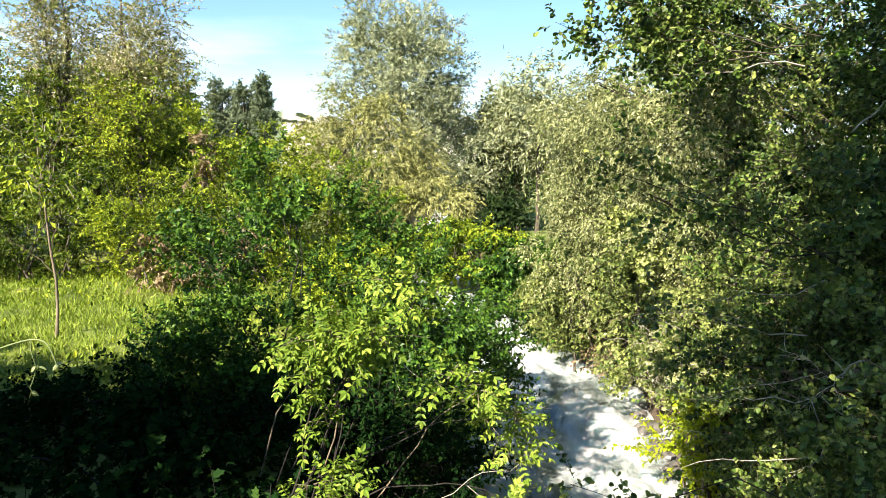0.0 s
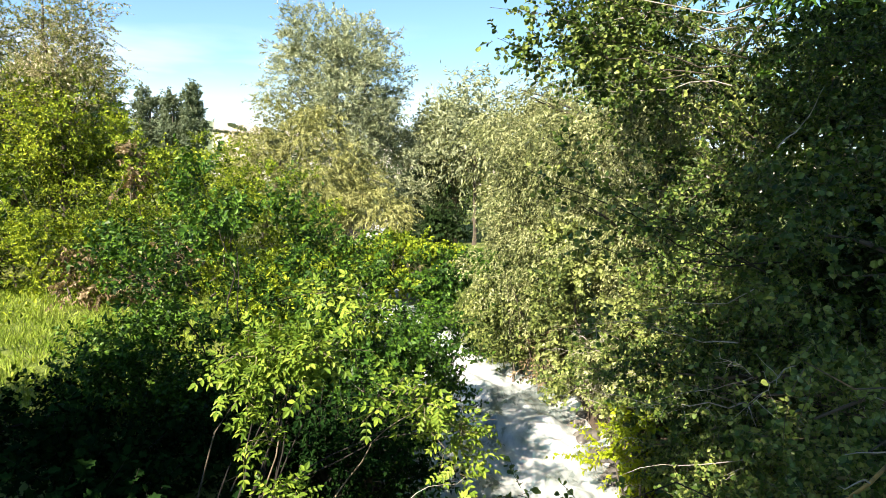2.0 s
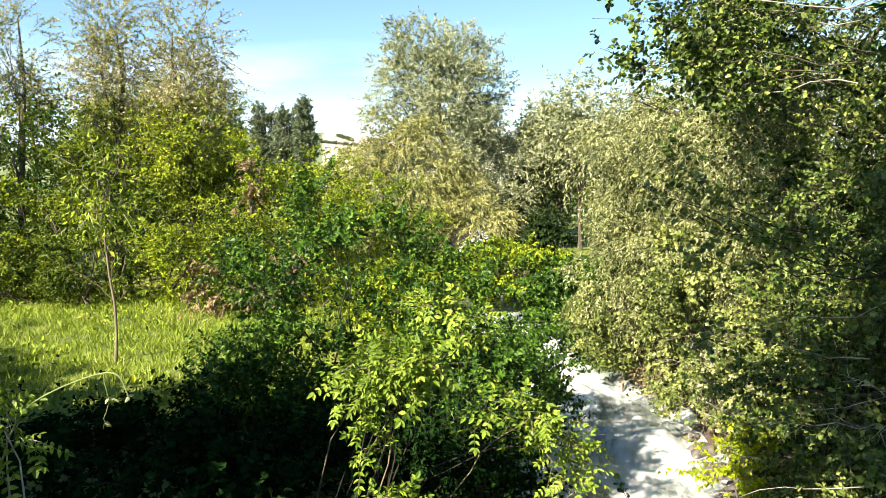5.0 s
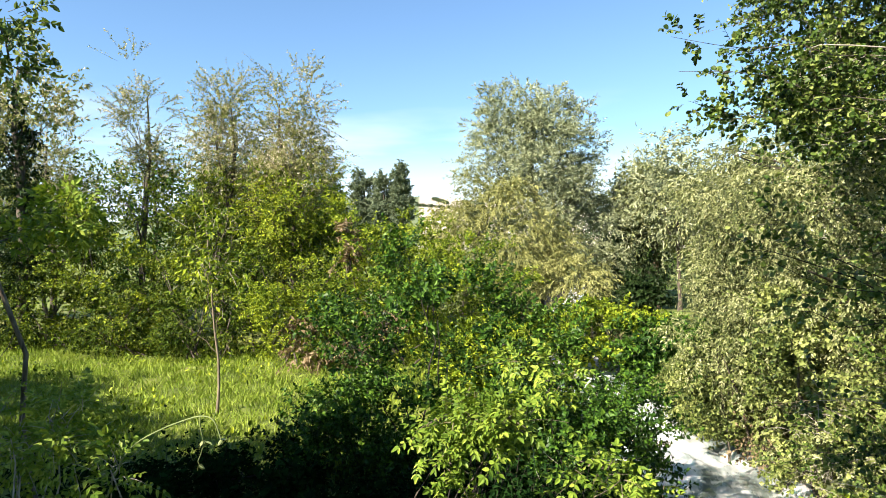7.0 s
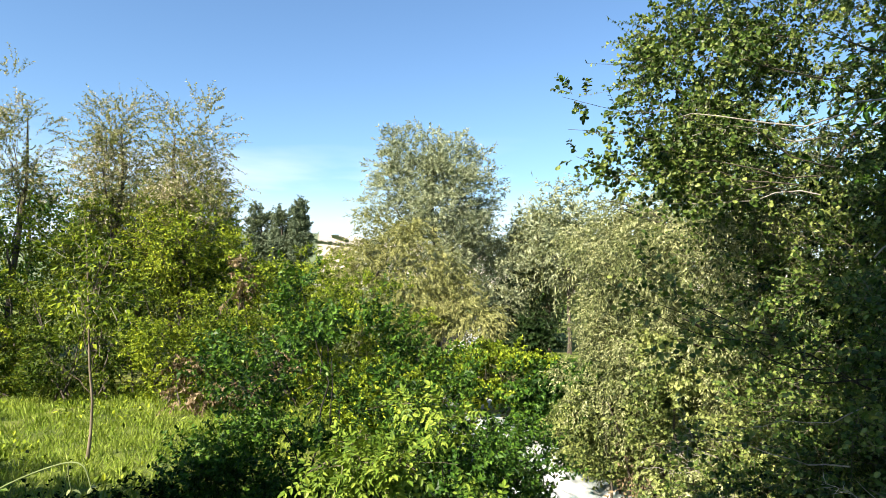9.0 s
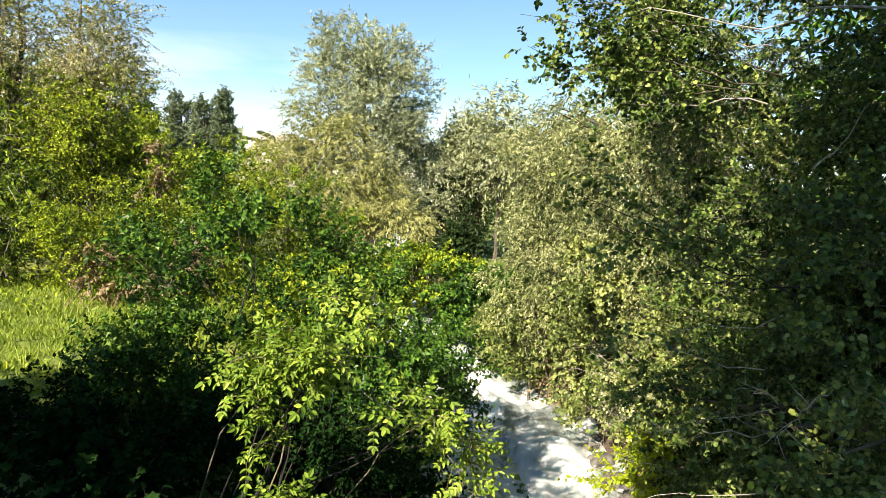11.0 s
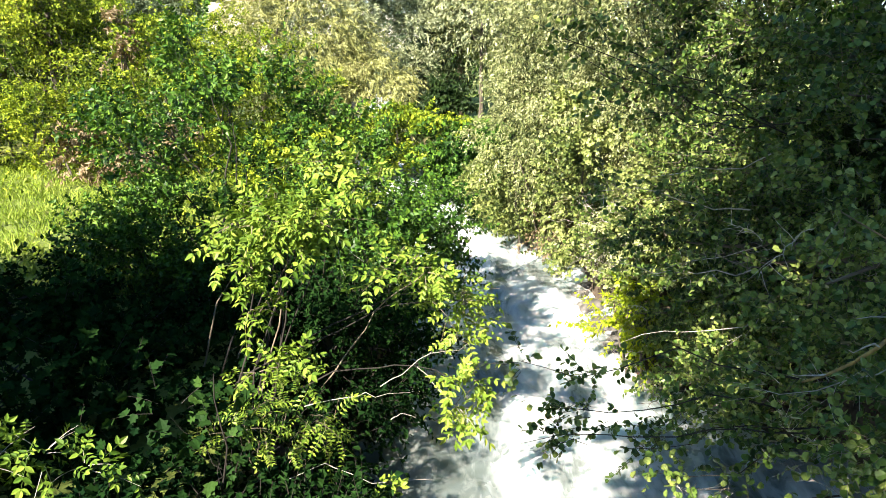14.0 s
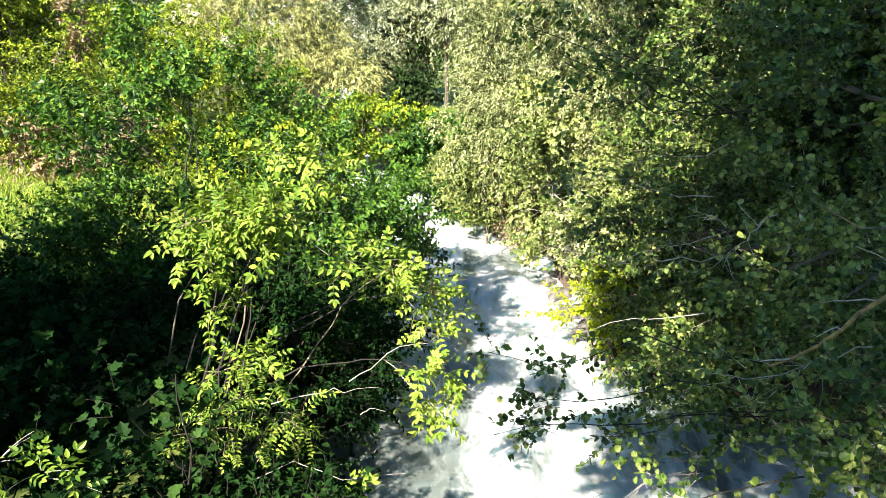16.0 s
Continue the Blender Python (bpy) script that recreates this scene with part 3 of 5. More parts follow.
def alder():
    """The big alder that leans over the stream beside the bridge."""
    rng = np.random.default_rng(11)
    base = on_ground(5.6, 6.2, 0.1)
    root = root_at("alder_tree", base, "large alder with round dark green leaves leaning over stream", "tree")
    far = np.concatenate([
        clumps(rng, (4.6, 8.3, 8.4), (2.8, 2.0, 4.4), 150, 0.50, 0.55, rough=1.0),
        clumps(rng, (3.3, 8.2, 6.1), (1.1, 1.0, 2.0), 26, 0.42, 0.5, rough=0.8),
        clumps(rng, (1.9, 8.2, 8.4), (0.7, 0.6, 1.4), 24, 0.34, 0.4, rough=0.8),
        clumps(rng, (1.65, 8.5, 7.4), (0.55, 0.5, 0.9), 24, 0.32, 0.4, rough=0.8),
        clumps(rng, (1.9, 8.4, 6.5), (0.5, 0.5, 0.6), 14, 0.32, 0.4, rough=0.8),
        clumps(rng, (3.9, 7.6, 4.4), (1.8, 1.2, 2.0), 54, 0.42, 0.55, 0.9, rough=0.9),
        clumps(rng, (2.9, 8.2, 2.6), (1.1, 1.0, 1.4), 34, 0.36, 0.5, 0.9),
        clumps(rng, (4.6, 6.6, 2.4), (2.0, 1.5, 1.4), 40, 0.42, 0.45, 0.9),
    ])
    near = np.concatenate([
        clumps(rng, (3.0, 5.6, 4.1), (0.8, 0.5, 1.1), 24, 0.26, 0.4, 1.2),
        clumps(rng, (2.9, 5.3, 2.9), (0.8, 0.5, 0.7), 18, 0.24, 0.4, 1.2),
        clumps(rng, (2.8, 4.5, 2.5), (0.6, 0.4, 0.5), 10, 0.20, 0.4, 1.2),
        clumps(rng, (2.7, 3.9, 2.75), (0.40, 0.3, 0.4), 7, 0.17, 0.4, 1.2),
        clumps(rng, (2.2, 5.6, 2.1), (0.45, 0.5, 0.4), 6, 0.20, 0.4, 1.0),
    ])
    tips = [(2.2, 6.0, 7.6), (3.0, 6.5, 10.0), (5.0, 7.5, 12.5), (6.5, 8.5, 9.0), (3.4, 7.0, 4.4), (2.6, 5.2, 3.2), (2.4, 7.6, 2.8)]
    trunk_and_limbs(rng, root, base, (5.0, 7.2, 12.6), 0.24, 0.04, tips, M_BARK, 0.02, 0.3)
    foliage(rng, root, far, KITE, M_ALDER, 23, 16, 0.40, 0.052, 0.15, 0.15, 0.2, twig_r=0.004, bark=M_BARK, flat_up=1.0, wild=0.45, layers=0.5, form=0.8)
    foliage(rng, root, near, DISC, M_ALDER, 13, 9, 0.34, 0.050, 0.12, 0.15, 0.2, layers=0.5, twig_r=0.002, bark=M_BARK_TAN, singles=300,
            single_box=((0, 1.5, 0.8), (3.4, 5.8, 6)), flat_up=1.0, wild=0.55, name="low_crown", form=0.55)
    # sprigs against the sky, boughs before the willow, then boughs hanging over the water
    for a, b, n, sag, bark in [
            ((2.8, 7.4, 6.1), (0.16, 6.8, 6.72), 12, 0.1, M_BARK), ((2.6, 7.3, 6.0), (0.22, 6.8, 6.40), 14, 0.05, M_BARK), ((2.4, 7.2, 5.9), (0.30, 6.9, 6.15), 12, 0.0, M_BARK), ((2.4, 7.2, 5.8), (0.60, 6.9, 5.95), 10, 0.0, M_BARK),
            ((2.7, 7.4, 6.4), (0.75, 7.0, 6.45), 10, 0.0, M_BARK_PALE), ((2.9, 7.4, 7.0), (0.95, 7.0, 7.1), 10, 0.0, M_BARK), ((2.6, 7.2, 5.8), (1.0, 6.9, 5.75), 9, 0.0, M_BARK_PALE),
            ((2.5, 5.9, 4.15), (0.80, 6.0, 5.1), -9, 0.05, M_BARK_DARK), ((2.3, 5.9, 4.3), (0.52, 5.95, 4.95), -7, 0.05, M_BARK_DARK), ((2.6, 5.85, 4.25), (0.95, 5.85, 4.36), -6, 0.03, M_BARK_DARK),
            ((2.4, 5.9, 4.2), (0.85, 5.9, 4.72), -6, 0.0, M_BARK_DARK), ((2.6, 6.6, 3.4), (1.2, 6.3, 3.6), -7, 0.0, M_BARK_PALE), ((2.6, 6.4, 2.9), (1.3, 6.2, 3.0), -6, 0.0, M_BARK_PALE),
            ((2.6, 5.1, 2.5), (0.48, 4.9, 2.68), -6, -0.05, M_BARK_DARK), ((2.5, 5.0, 2.3), (0.72, 4.75, 2.36), -7, -0.05, M_BARK_DARK), ((2.5, 4.9, 2.2), (0.5, 4.6, 2.22), -5, -0.05, M_BARK_DARK),
            ((2.7, 5.0, 2.2), (1.2, 4.7, 2.15), -8, -0.05, M_BARK_DARK), ((2.8, 4.9, 2.1), (1.55, 4.6, 2.0), -9, 0.0, M_BARK_DARK), ((2.6, 4.5, 2.0), (1.0, 4.3, 1.85), -5, 0.0, M_BARK_DARK),
            ((3.2, 6.4, 1.7), (1.8, 6.1, 1.4), -6, -0.05, M_BARK), ((3.4, 7.4, 1.5), (1.9, 7.2, 1.25), -6, -0.05, M_BARK),
            ((3.3, 4.6, 2.9), (1.85, 4.3, 2.85), -7, 0.0, M_BARK_PALE), ((3.2, 4.2, 2.6), (2.0, 3.9, 2.65), -7, 0.0, M_BARK_PALE)]:
        ln = curve_line(rng, a, b, sag, 9, 0.06)
        v, f = tubes(ln[None], np.linspace(0.007, 0.002, 9)[None], 5)
        limb = part_mesh("bough", np_mesh("bough", v, [f], bark, True), root)
        loose, n = n < 0, abs(n)
        at = np.clip(rng.beta(2.2, 1.1, n), 0.3, 1)
        p = np.stack([np.interp(at * 8, range(9), ln[:, k]) for k in range(3)], -1)
        c = np.concatenate([p, np.full((n, 1), 0.11), np.broadcast_to(unit(np.array(b, float) - a), (n, 3))], 1)
        foliage(rng, limb, c, ROUND, M_ALDER, 4 if loose else 5, 6 if loose else 9, 0.19, 0.046, 0.1, 0.12, 0.2, twig_r=0.0025, bark=bark, name="bough_leaves", flat_up=0.9, wild=0.55, form=0.3)
    # one shoot with broad leaves hanging close to the bridge
    ln = curve_line(rng, (2.6, 3.2, 3.7), (1.02, 2.32, 4.38), -0.08, 9, 0.04)
    v, f = tubes(ln[None], np.linspace(0.006, 0.0018, 9)[None], 5)
    limb = part_mesh("bough", np_mesh("bough", v, [f], M_BARK, True), root)
    shoot = np.array([[(1.02, 2.32, 4.36), (0.98, 2.30, 4.30), (0.96, 2.28, 4.23), (0.955, 2.27, 4.17)], [(1.06, 2.36, 4.33), (1.05, 2.34, 4.28), (1.03, 2.33, 4.24), (1.02, 2.33, 4.19)]])
    q, al = leaves_on(rng, shoot, 12, 1.1, 0.3)
    for foot, way in zip(q, al):
        v, f = scatter(rng, ROUND, foot[None], way[None], 0.024, 0.6, 0.8, flat=(-0.5, -0.6, 0.6))
        part_mesh("leaf", np_mesh("leaf", v, f, M_ALDER), limb)
    v, f = tubes(shoot, np.broadcast_to(np.linspace(0.0016, 0.0008, 4), (2, 4)), 5)
    part_mesh("shoot", np_mesh("shoot", v, [f], M_BARK, True), limb)


def near_willow():
    rng = np.random.default_rng(12)
    base = on_ground(4.2, 13.6, 0.1)
    root = root_at("willow_tree", base, "weeping silvery green willow drooping to the stream bank", "tree")
    cl = np.concatenate([
        clumps(rng, (2.9, 14.2, 5.9), (2.1, 1.9, 1.5), 74, 0.34, 0.6, rough=1.0),
        clumps(rng, (1.5, 14.3, 5.1), (0.9, 1.1, 1.75), 48, 0.30, 0.55, 1.4, rough=0.9),
        clumps(rng, (1.15, 14.2, 3.4), (1.0, 1.1, 1.0), 24, 0.30, 0.5, 1.4, rough=0.9),
        clumps(rng, (3.2, 12.4, 4.8), (1.5, 1.4, 2.0), 58, 0.34, 0.6, 1.2, rough=1.0),
        clumps(rng, (3.0, 11.3, 6.3), (1.4, 0.9, 1.7), 44, 0.32, 0.6, rough=1.0),
        clumps(rng, (5.5, 12.5, 6.2), (2.6, 2.6, 3.0), 44, 0.5, 0.5),
    ])
    tips = [(1.2, 13.6, 6.4), (2.4, 12.2, 7.2), (4.4, 15.2, 7.4), (2.0, 11.2, 4.4), (5.6, 12.2, 7.8)]
    trunk_and_limbs(rng, root, base, (3.6, 13.4, 7.0), 0.28, 0.06, tips, M_BARK, 0.03, 0.45, -0.1)
    foliage(rng, root, cl, WILLOWY, M_WILLOW, 20, 18, 0.44, 0.078, 0.55, 0.3, 0.4, side=0.7, flat_up=1.0, wild=0.5, form=0.85)


def far_willow():
    rng = np.random.default_rng(13)
    base = on_ground(-6.0, 33, 0.1)
    root = root_at("willow_tree", base, "tall silver-grey willow with rounded open crown", "tree")
    cl = np.concatenate([
        clumps(rng, (-6.3, 32.5, 9.0), (2.9, 2.8, 3.3), 130, 0.6, 0.35, rough=0.45),
        clumps(rng, (-5.6, 31.5, 5.4), (3.6, 2.5, 3.6), 110, 0.62, 0.45, 1.2),
    ])
    tips = [(-8.5, 32, 9), (-6.5, 31, 11.5), (-4.6, 32.5, 9.5), (-7.5, 33.5, 11), (-4.0, 31.5, 6.5)]
    trunk_and_limbs(rng, root, base, (-6.4, 32.6, 10.5), 0.32, 0.05, tips, M_BARK, 0.03, 0.45)
    foliage(rng, root, cl, LANCE, M_SILVER, 20, 16, 0.6, 0.18, 0.2, 0.5, 0.1, side=0.7, width=1.3, form=0.6)
    base2 = on_ground(-8.6, 28.5, 0.1)
    root2 = root_at("golden_willow", base2, "bushy yellow-green willow standing before the taller one", "tree")
    cl = np.concatenate([clumps(rng, (-7.1, 28.2, 4.3), (3.2, 1.8, 3.3), 116, 0.55, 0.4, 1.2), clumps(rng, (-3.7, 27.0, 2.6), (1.3, 1.5, 1.8), 30, 0.5, 0.4, 1.0)])
    trunk_and_limbs(rng, root2, base2, (-7.8, 28.4, 5.5), 0.16, 0.03, [(-9.5, 28, 5), (-6, 28, 5.5), (-4, 27, 4)], M_BARK)
    foliage(rng, root2, cl, LANCE, M_WILLOW_GOLD, 20, 16, 0.7, 0.16, 0.6, 0.25, 0.35, side=0.5, width=1.2, form=0.6)


def locust(seed, x, y, top, width, sparse=1.0):
    """One of the tall thin-topped locusts behind the meadow."""
    rng = np.random.default_rng(seed)
    base = on_ground(x, y, 0.1)
    root = root_at("locust_tree", base, "tall locust with sparse pale blossoming crown behind the meadow", "tree", "locusts behind the meadow")
    h = top - base[2]
    cl = np.concatenate([
        clumps(rng, (x, y, base[2] + 0.78 * h), (width * 0.75, width * 0.75, 0.24 * h), int(30 * sparse), 0.42, 0.3, rough=1.5),
        clumps(rng, (x, y, base[2] + 0.52 * h), (width * 1.15, width, 0.27 * h), int(54 * sparse), 0.5, 0.3),
    ])
    tips = [tuple(cl[i, :3]) for i in range(0, len(cl), max(1, len(cl) // 7))]
    trunk_and_limbs(rng, root, base, (x + rng.normal(0, 0.3), y, top - 1.2), 0.13, 0.02, tips, M_BARK, 0.025, 0.45)
    high = cl[:, 2] > base[2] + 0.60 * h
    foliage(rng, root, cl[high], DIAMOND, M_LOCUST_TOP, 14, 16, 0.6, 0.08, 0.2, 0.35, 0.2, twig_r=0.005, bark=M_BARK)
    foliage(rng, root, cl[~high], DIAMOND, M_LOCUST if seed % 2 else M_LOCUST_SHADED, 13, 15, 0.6, 0.09, 0.2, 0.3, 0.2, twig_r=0.005, bark=M_BARK, name="lower_crown", wild=0.42, form=0.8)


def thicket(seed, name, x, y, rx, ry, top, mat, label, n=90, leaf=DIAMOND, size=0.11, low=1.5, per=16, group="thicket behind the meadow", stems=5):
    """A many-stemmed leafy bush reaching the ground."""
    rng = np.random.default_rng(seed)
    base = on_ground(x, y, 0.1)
    root = root_at(name, base, label, "shrub", group)
    hz = (top - low) / 2
    cl = clumps(rng, (x, y, low + hz), (rx, ry, hz), n, 0.42, 0.7, low)
    for k in range(stems):
        tip = cl[rng.integers(len(cl)), :3]
        foot = on_ground(x + rng.normal(0, rx * 0.3), y + rng.normal(0, ry * 0.3), 0.1)
        v, f = tubes(curve_line(rng, foot, tip, 0, 7, 0.06)[None], np.linspace(0.035, 0.008, 7)[None], 5)
        part_mesh("stem", np_mesh("stem", v, [f], M_BARK, True), root)
    foliage(rng, root, cl, leaf, mat, per, 16, 0.34, size, 0.25, 0.2, 0.25, twig_r=0.003, bark=M_BARK, layers=0.6, flat_up=1.0, wild=0.4, form=0.86)
    return root


def elder():
    """The pale-leaved shrub that catches the sun beside the stream."""
    rng = np.random.default_rng(21)
    base = on_ground(-2.3, 6.2, 0.1)
    root = root_at("elder_shrub", base, "elder shrub with sunlit yellow-green compound leaves above the stream", "shrub")
    shoots = [((-1.36, 5.7, 3.44), (0.38, 0.2, 0.14), 34), ((-1.66, 5.7, 3.05), (0.18, 0.2, 0.10), 4), ((-1.55, 5.6, 2.75), (0.36, 0.2, 0.06), 2), ((-0.95, 6.7, 3.62), (0.30, 0.3, 0.2), 7),
              ((-0.42, 5.8, 3.02), (0.24, 0.15, 0.05), 5), ((-0.02, 5.9, 2.62), (0.26, 0.2, 0.25), 10), ((0.08, 5.7, 2.05), (0.14, 0.15, 0.28), 5), ((-1.4, 5.45, 2.25), (0.30, 0.15, 0.06), 3)]
    cl = np.concatenate([clumps(rng, c, r, n, 0.05, 0.2) for c, r, n in shoots])
    for k in range(16):
        tip = cl[k * 6 % len(cl), :3]
        foot = on_ground(-1.9 + rng.normal(0, 0.3), 6.3 + rng.normal(0, 0.25), 0.1)
        ln = curve_line(rng, foot, (foot[0] * 0.4 + tip[0] * 0.6, 6.3, foot[2] + (tip[2] - foot[2]) * 0.7), -0.1, 6, 0.05)
        ln = np.concatenate([ln, curve_line(rng, ln[-1], tip, -0.05, 5, 0.05)[1:]])
        v, f = tubes(ln[None], np.linspace(0.010, 0.003, 10)[None], 6)
        part_mesh("stem", np_mesh("stem", v, [f], M_BARK_DARK if k % 4 else M_BARK_TAN, True), root)
    foliage(rng, root, cl, ELDER_LEAF, M_ELDER, 3, 4, 0.17, 0.175, 0.2, 0.25, 0.35, side=1.0, twig_r=0.004, bark=M_BARK_TAN, flat_up=1.0, wild=0.35,
            singles=300, single_box=((-2.6, 4.0, 1.2), (0.6, 7.0, 4.2)), form=0.25)
    # a young locust sprouting through its foot
    base = on_ground(-1.5, 5.2, 0.05)
    sprout = root_at("locust_sprout", base, "young locust sprout with small round paired leaflets", "shrub")
    cl = np.concatenate([clumps(rng, (-1.15, 5.4, 1.95), (0.55, 0.2, 0.22), 10, 0.06, 0.2), clumps(rng, (-1.5, 4.9, 2.0), (0.2, 0.15, 0.1), 3, 0.06, 0.2)])
    for k in range(0, 13, 2):
        v, f = tubes(curve_line(rng, on_ground(-1.45 + rng.normal(0, 0.1), 5.25, 0.05), cl[k, :3], -0.05, 8, 0.05)[None], np.linspace(0.007, 0.002, 8)[None], 5)
        part_mesh("stem", np_mesh("stem", v, [f], M_BARK_TAN, True), sprout)
    foliage(rng, sprout, cl, LOCUST_LEAF, M_ELDER, 3, 3, 0.2, 0.22, 0.3, 0.15, 0.4, side=1.0, twig_r=0.003, bark=M_BARK_TAN, flat_up=1.0, wild=0.3, form=0.2)


def maple_sapling(seed, x, y, top, spread, n, size=0.13):
    """A broad-leaved sapling standing in the shade under the bridge side."""
    rng = np.random.default_rng(seed)
    base = on_ground(x, y, 0.05)
    root = root_at("maple_sapling", base, "maple sapling with broad lobed leaves on the shaded bank", "young tree", "maple saplings on the bank")
    cl = clumps(rng, (x, y, (top + base[2]) / 2 + 0.2), (spread, spread * 0.7, (top - base[2]) * 0.45), n, 0.16, 0.4)
    trunk_and_limbs(rng, root, base, (x, y, top - 0.1), 0.009, 0.003, [tuple(cl[i, :3]) for i in range(0, n, max(1, n // 5))], M_BARK_DARK, 0.03, 0.45, forks=False)
    foliage(rng, root, cl, LOBED, M_MAPLE_HALF_SHADE, 4, 5, 0.25, size, 0.2, 0.2, 0.35, side=1.0, twig_r=0.003, bark=M_BARK_DARK, flat_up=1.0, wild=0.35, form=0.2)


def dogwood(seed, c, r, n, low, label, mat=None, leaf=BROAD, size=0.070, per=22):
    rng = np.random.default_rng(seed)
    base = on_ground(c[0], c[1], 0.1)
    root = root_at("dogwood_shrub", base, label, "shrub")
    bark = M_BARK_DARK
    cl = clumps(rng, c, r, n, 0.30, 0.5, low, rough=0.9) if mat else clumps(rng, c, r, n, 0.36, 0.80, low, rough=1.0)
    for k in range(9):
        tip = cl[rng.integers(len(cl)), :3]
        foot = on_ground(c[0] + rng.normal(0, r[0] * 0.25), c[1] + rng.normal(0, r[1] * 0.25), 0.1)
        v, f = tubes(curve_line(rng, foot, tip, -0.1, 8, 0.05)[None], np.linspace(0.016, 0.004, 8)[None], 6)
        part_mesh("stem", np_mesh("stem", v, [f], bark, True), root)
    if mat:
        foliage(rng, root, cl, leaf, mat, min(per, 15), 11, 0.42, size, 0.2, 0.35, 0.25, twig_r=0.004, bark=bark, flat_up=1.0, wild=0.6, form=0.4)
    else:
        foliage(rng, root, cl, leaf, M_DOGWOOD, per, 12, 0.30, size, 0.12, 0.65, 0.15, twig_r=0.002, bark=bark, flat_up=1.0, wild=0.38, form=0.88)


def sapling(seed, x, y, top, lean, label, leaves=True):
    rng = np.random.default_rng(seed)
    base = on_ground(x, y, 0.05)
    root = root_at("sapling", base, label, "young tree")
    tips = [(x + rng.normal(0, 0.55), y + rng.normal(0, 0.5), base[2] + (top - base[2]) * q) for q in (0.35, 0.45, 0.58, 0.7, 0.82, 0.92, 1.0)]
    trunk_and_limbs(rng, root, base, (x + lean, y, top), 0.027, 0.005, tips, M_BARK_TAN, 0.02, 0.4)
    if leaves:
        cl = clumps(rng, (x, y, base[2] + (top - base[2]) * 0.72), (0.9, 0.8, (top - base[2]) * 0.3), 16, 0.3)
        foliage(rng, root, cl, DIAMOND, M_LOCUST, 6, 8, 0.4, 0.12, 0.2, 0.2, 0.3, twig_r=0.004, bark=M_BARK_PALE)


def poplar(seed, x, y, top, width, label, name="poplar_tree"):
    rng = np.random.default_rng(seed)
    base = on_ground(x, y, 0.2)
    root = root_at(name, base, label, "tree", "dark trees beyond the meadow")
    h = top - base[2]
    cl = np.concatenate([clumps(rng, (x, y, base[2] + h * 0.38), (width, width, h * 0.3), 40, 0.9, 0.5), clumps(rng, (x, y, base[2] + h * 0.68), (width * 0.7, width * 0.7, h * 0.28), 40, 0.7, 0.4)])
    trunk_and_limbs(rng, root, base, (x, y, top - 1), 0.25, 0.05, [tuple(cl[i, :3]) for i in (3, 15, 50, 70)], M_BARK, 0.01, 0.4)
    foliage(rng, root, cl, DIAMOND, M_FAR_HAZED, 15, 12, 0.8, 0.36, 0.1, 0.7, 0.0, form=0.6)


alder()
near_willow()
far_willow()
elder()
dogwood(31, (-3.0, 9.2, 2.85), (1.45, 1.4, 1.65), 60, 1.4, "dense dark green dogwood bush on the stream bank", per=30)
dogwood(32, (-1.2, 9.8, 1.9), (1.1, 1.3, 1.0), 50, 0.9, "dense green dogwood bush leaning over the water")
dogwood(43, (-4.1, 8.9, 1.9), (0.8, 1.0, 0.8), 30, 1.4, "dense green dogwood bush sloping down to the meadow")
dogwood(42, (-1.0, 8.7, 2.05), (0.7, 0.6, 1.1), 42, 0.8, "dense green dogwood bush leaning over the water")
# Bushes from here with mat set carry painted shade in their leaf colour.
dogwood(33, (-3.6, 5.9, 1.7), (1.6, 1.5, 0.6), 100, 1.3, "broad-leaved bush below the road, leaves coloured as in deep shade", mat=M_MAPLE_DEEP_SHADE, leaf=LOBED, size=0.085, per=9)
dogwood(34, (-2.3, 4.4, 1.3), (1.0, 0.6, 0.4), 32, 1.0, "broad-leaved seedling maple bush, leaves coloured as in shade", mat=M_MAPLE_DEEP_SHADE, leaf=LOBED, size=0.075, per=10)
dogwood(35, (-1.3, 7.2, 1.5), (1.1, 0.6, 0.8), 60, 0.7, "leafy undergrowth behind the elder, leaves darkened as in shade", mat=M_MAPLE_DEEP_SHADE)
dogwood(36, (-1.7, 6.2, 1.0), (0.8, 0.5, 0.4), 30, 0.7, "leafy undergrowth at the foot of the bank, leaves darkened as in shade", mat=M_MAPLE_DEEP_SHADE)
dogwood(39, (-1.15, 4.4, 1.15), (0.75, 0.5, 0.5), 30, 0.75, "low scrub at the edge of the water, leaves darkened as in shade", mat=M_MAPLE_DEEP_SHADE, size=0.07)
dogwood(40, (-2.35, 5.3, 1.15), (0.9, 0.6, 0.3), 36, 1.0, "low undergrowth on the bank slope, leaves darkened as in shade", mat=M_MAPLE_DEEP_SHADE, size=0.07)
dogwood(41, (-2.5, 6.6, 1.25), (1.0, 0.7, 0.3), 46, 1.0, "low undergrowth on the bank slope, leaves darkened as in shade", mat=M_MAPLE_DEEP_SHADE, size=0.08)
maple_sapling(51, -1.55, 4.6, 2.75, 0.28, 5, 0.085)
dogwood(44, (-2.9, 7.4, 1.5), (0.8, 0.6, 0.4), 40, 1.0, "low undergrowth on the bank slope, leaves darkened as in shade", mat=M_MAPLE_DEEP_SHADE, size=0.08)
dogwood(37, (-5.2, 7.4, 1.6), (1.5, 1.0, 0.35), 50, 1.5, "bed of nettles, leaves darkened as in shade", mat=M_MAPLE_DEEP_SHADE, size=0.08)
dogwood(38, (-7.6, 7.0, 1.35), (1.6, 1.2, 0.2), 40, 1.3, "bed of nettles, leaves darkened as in shade", mat=M_MAPLE_DEEP_SHADE, size=0.08)

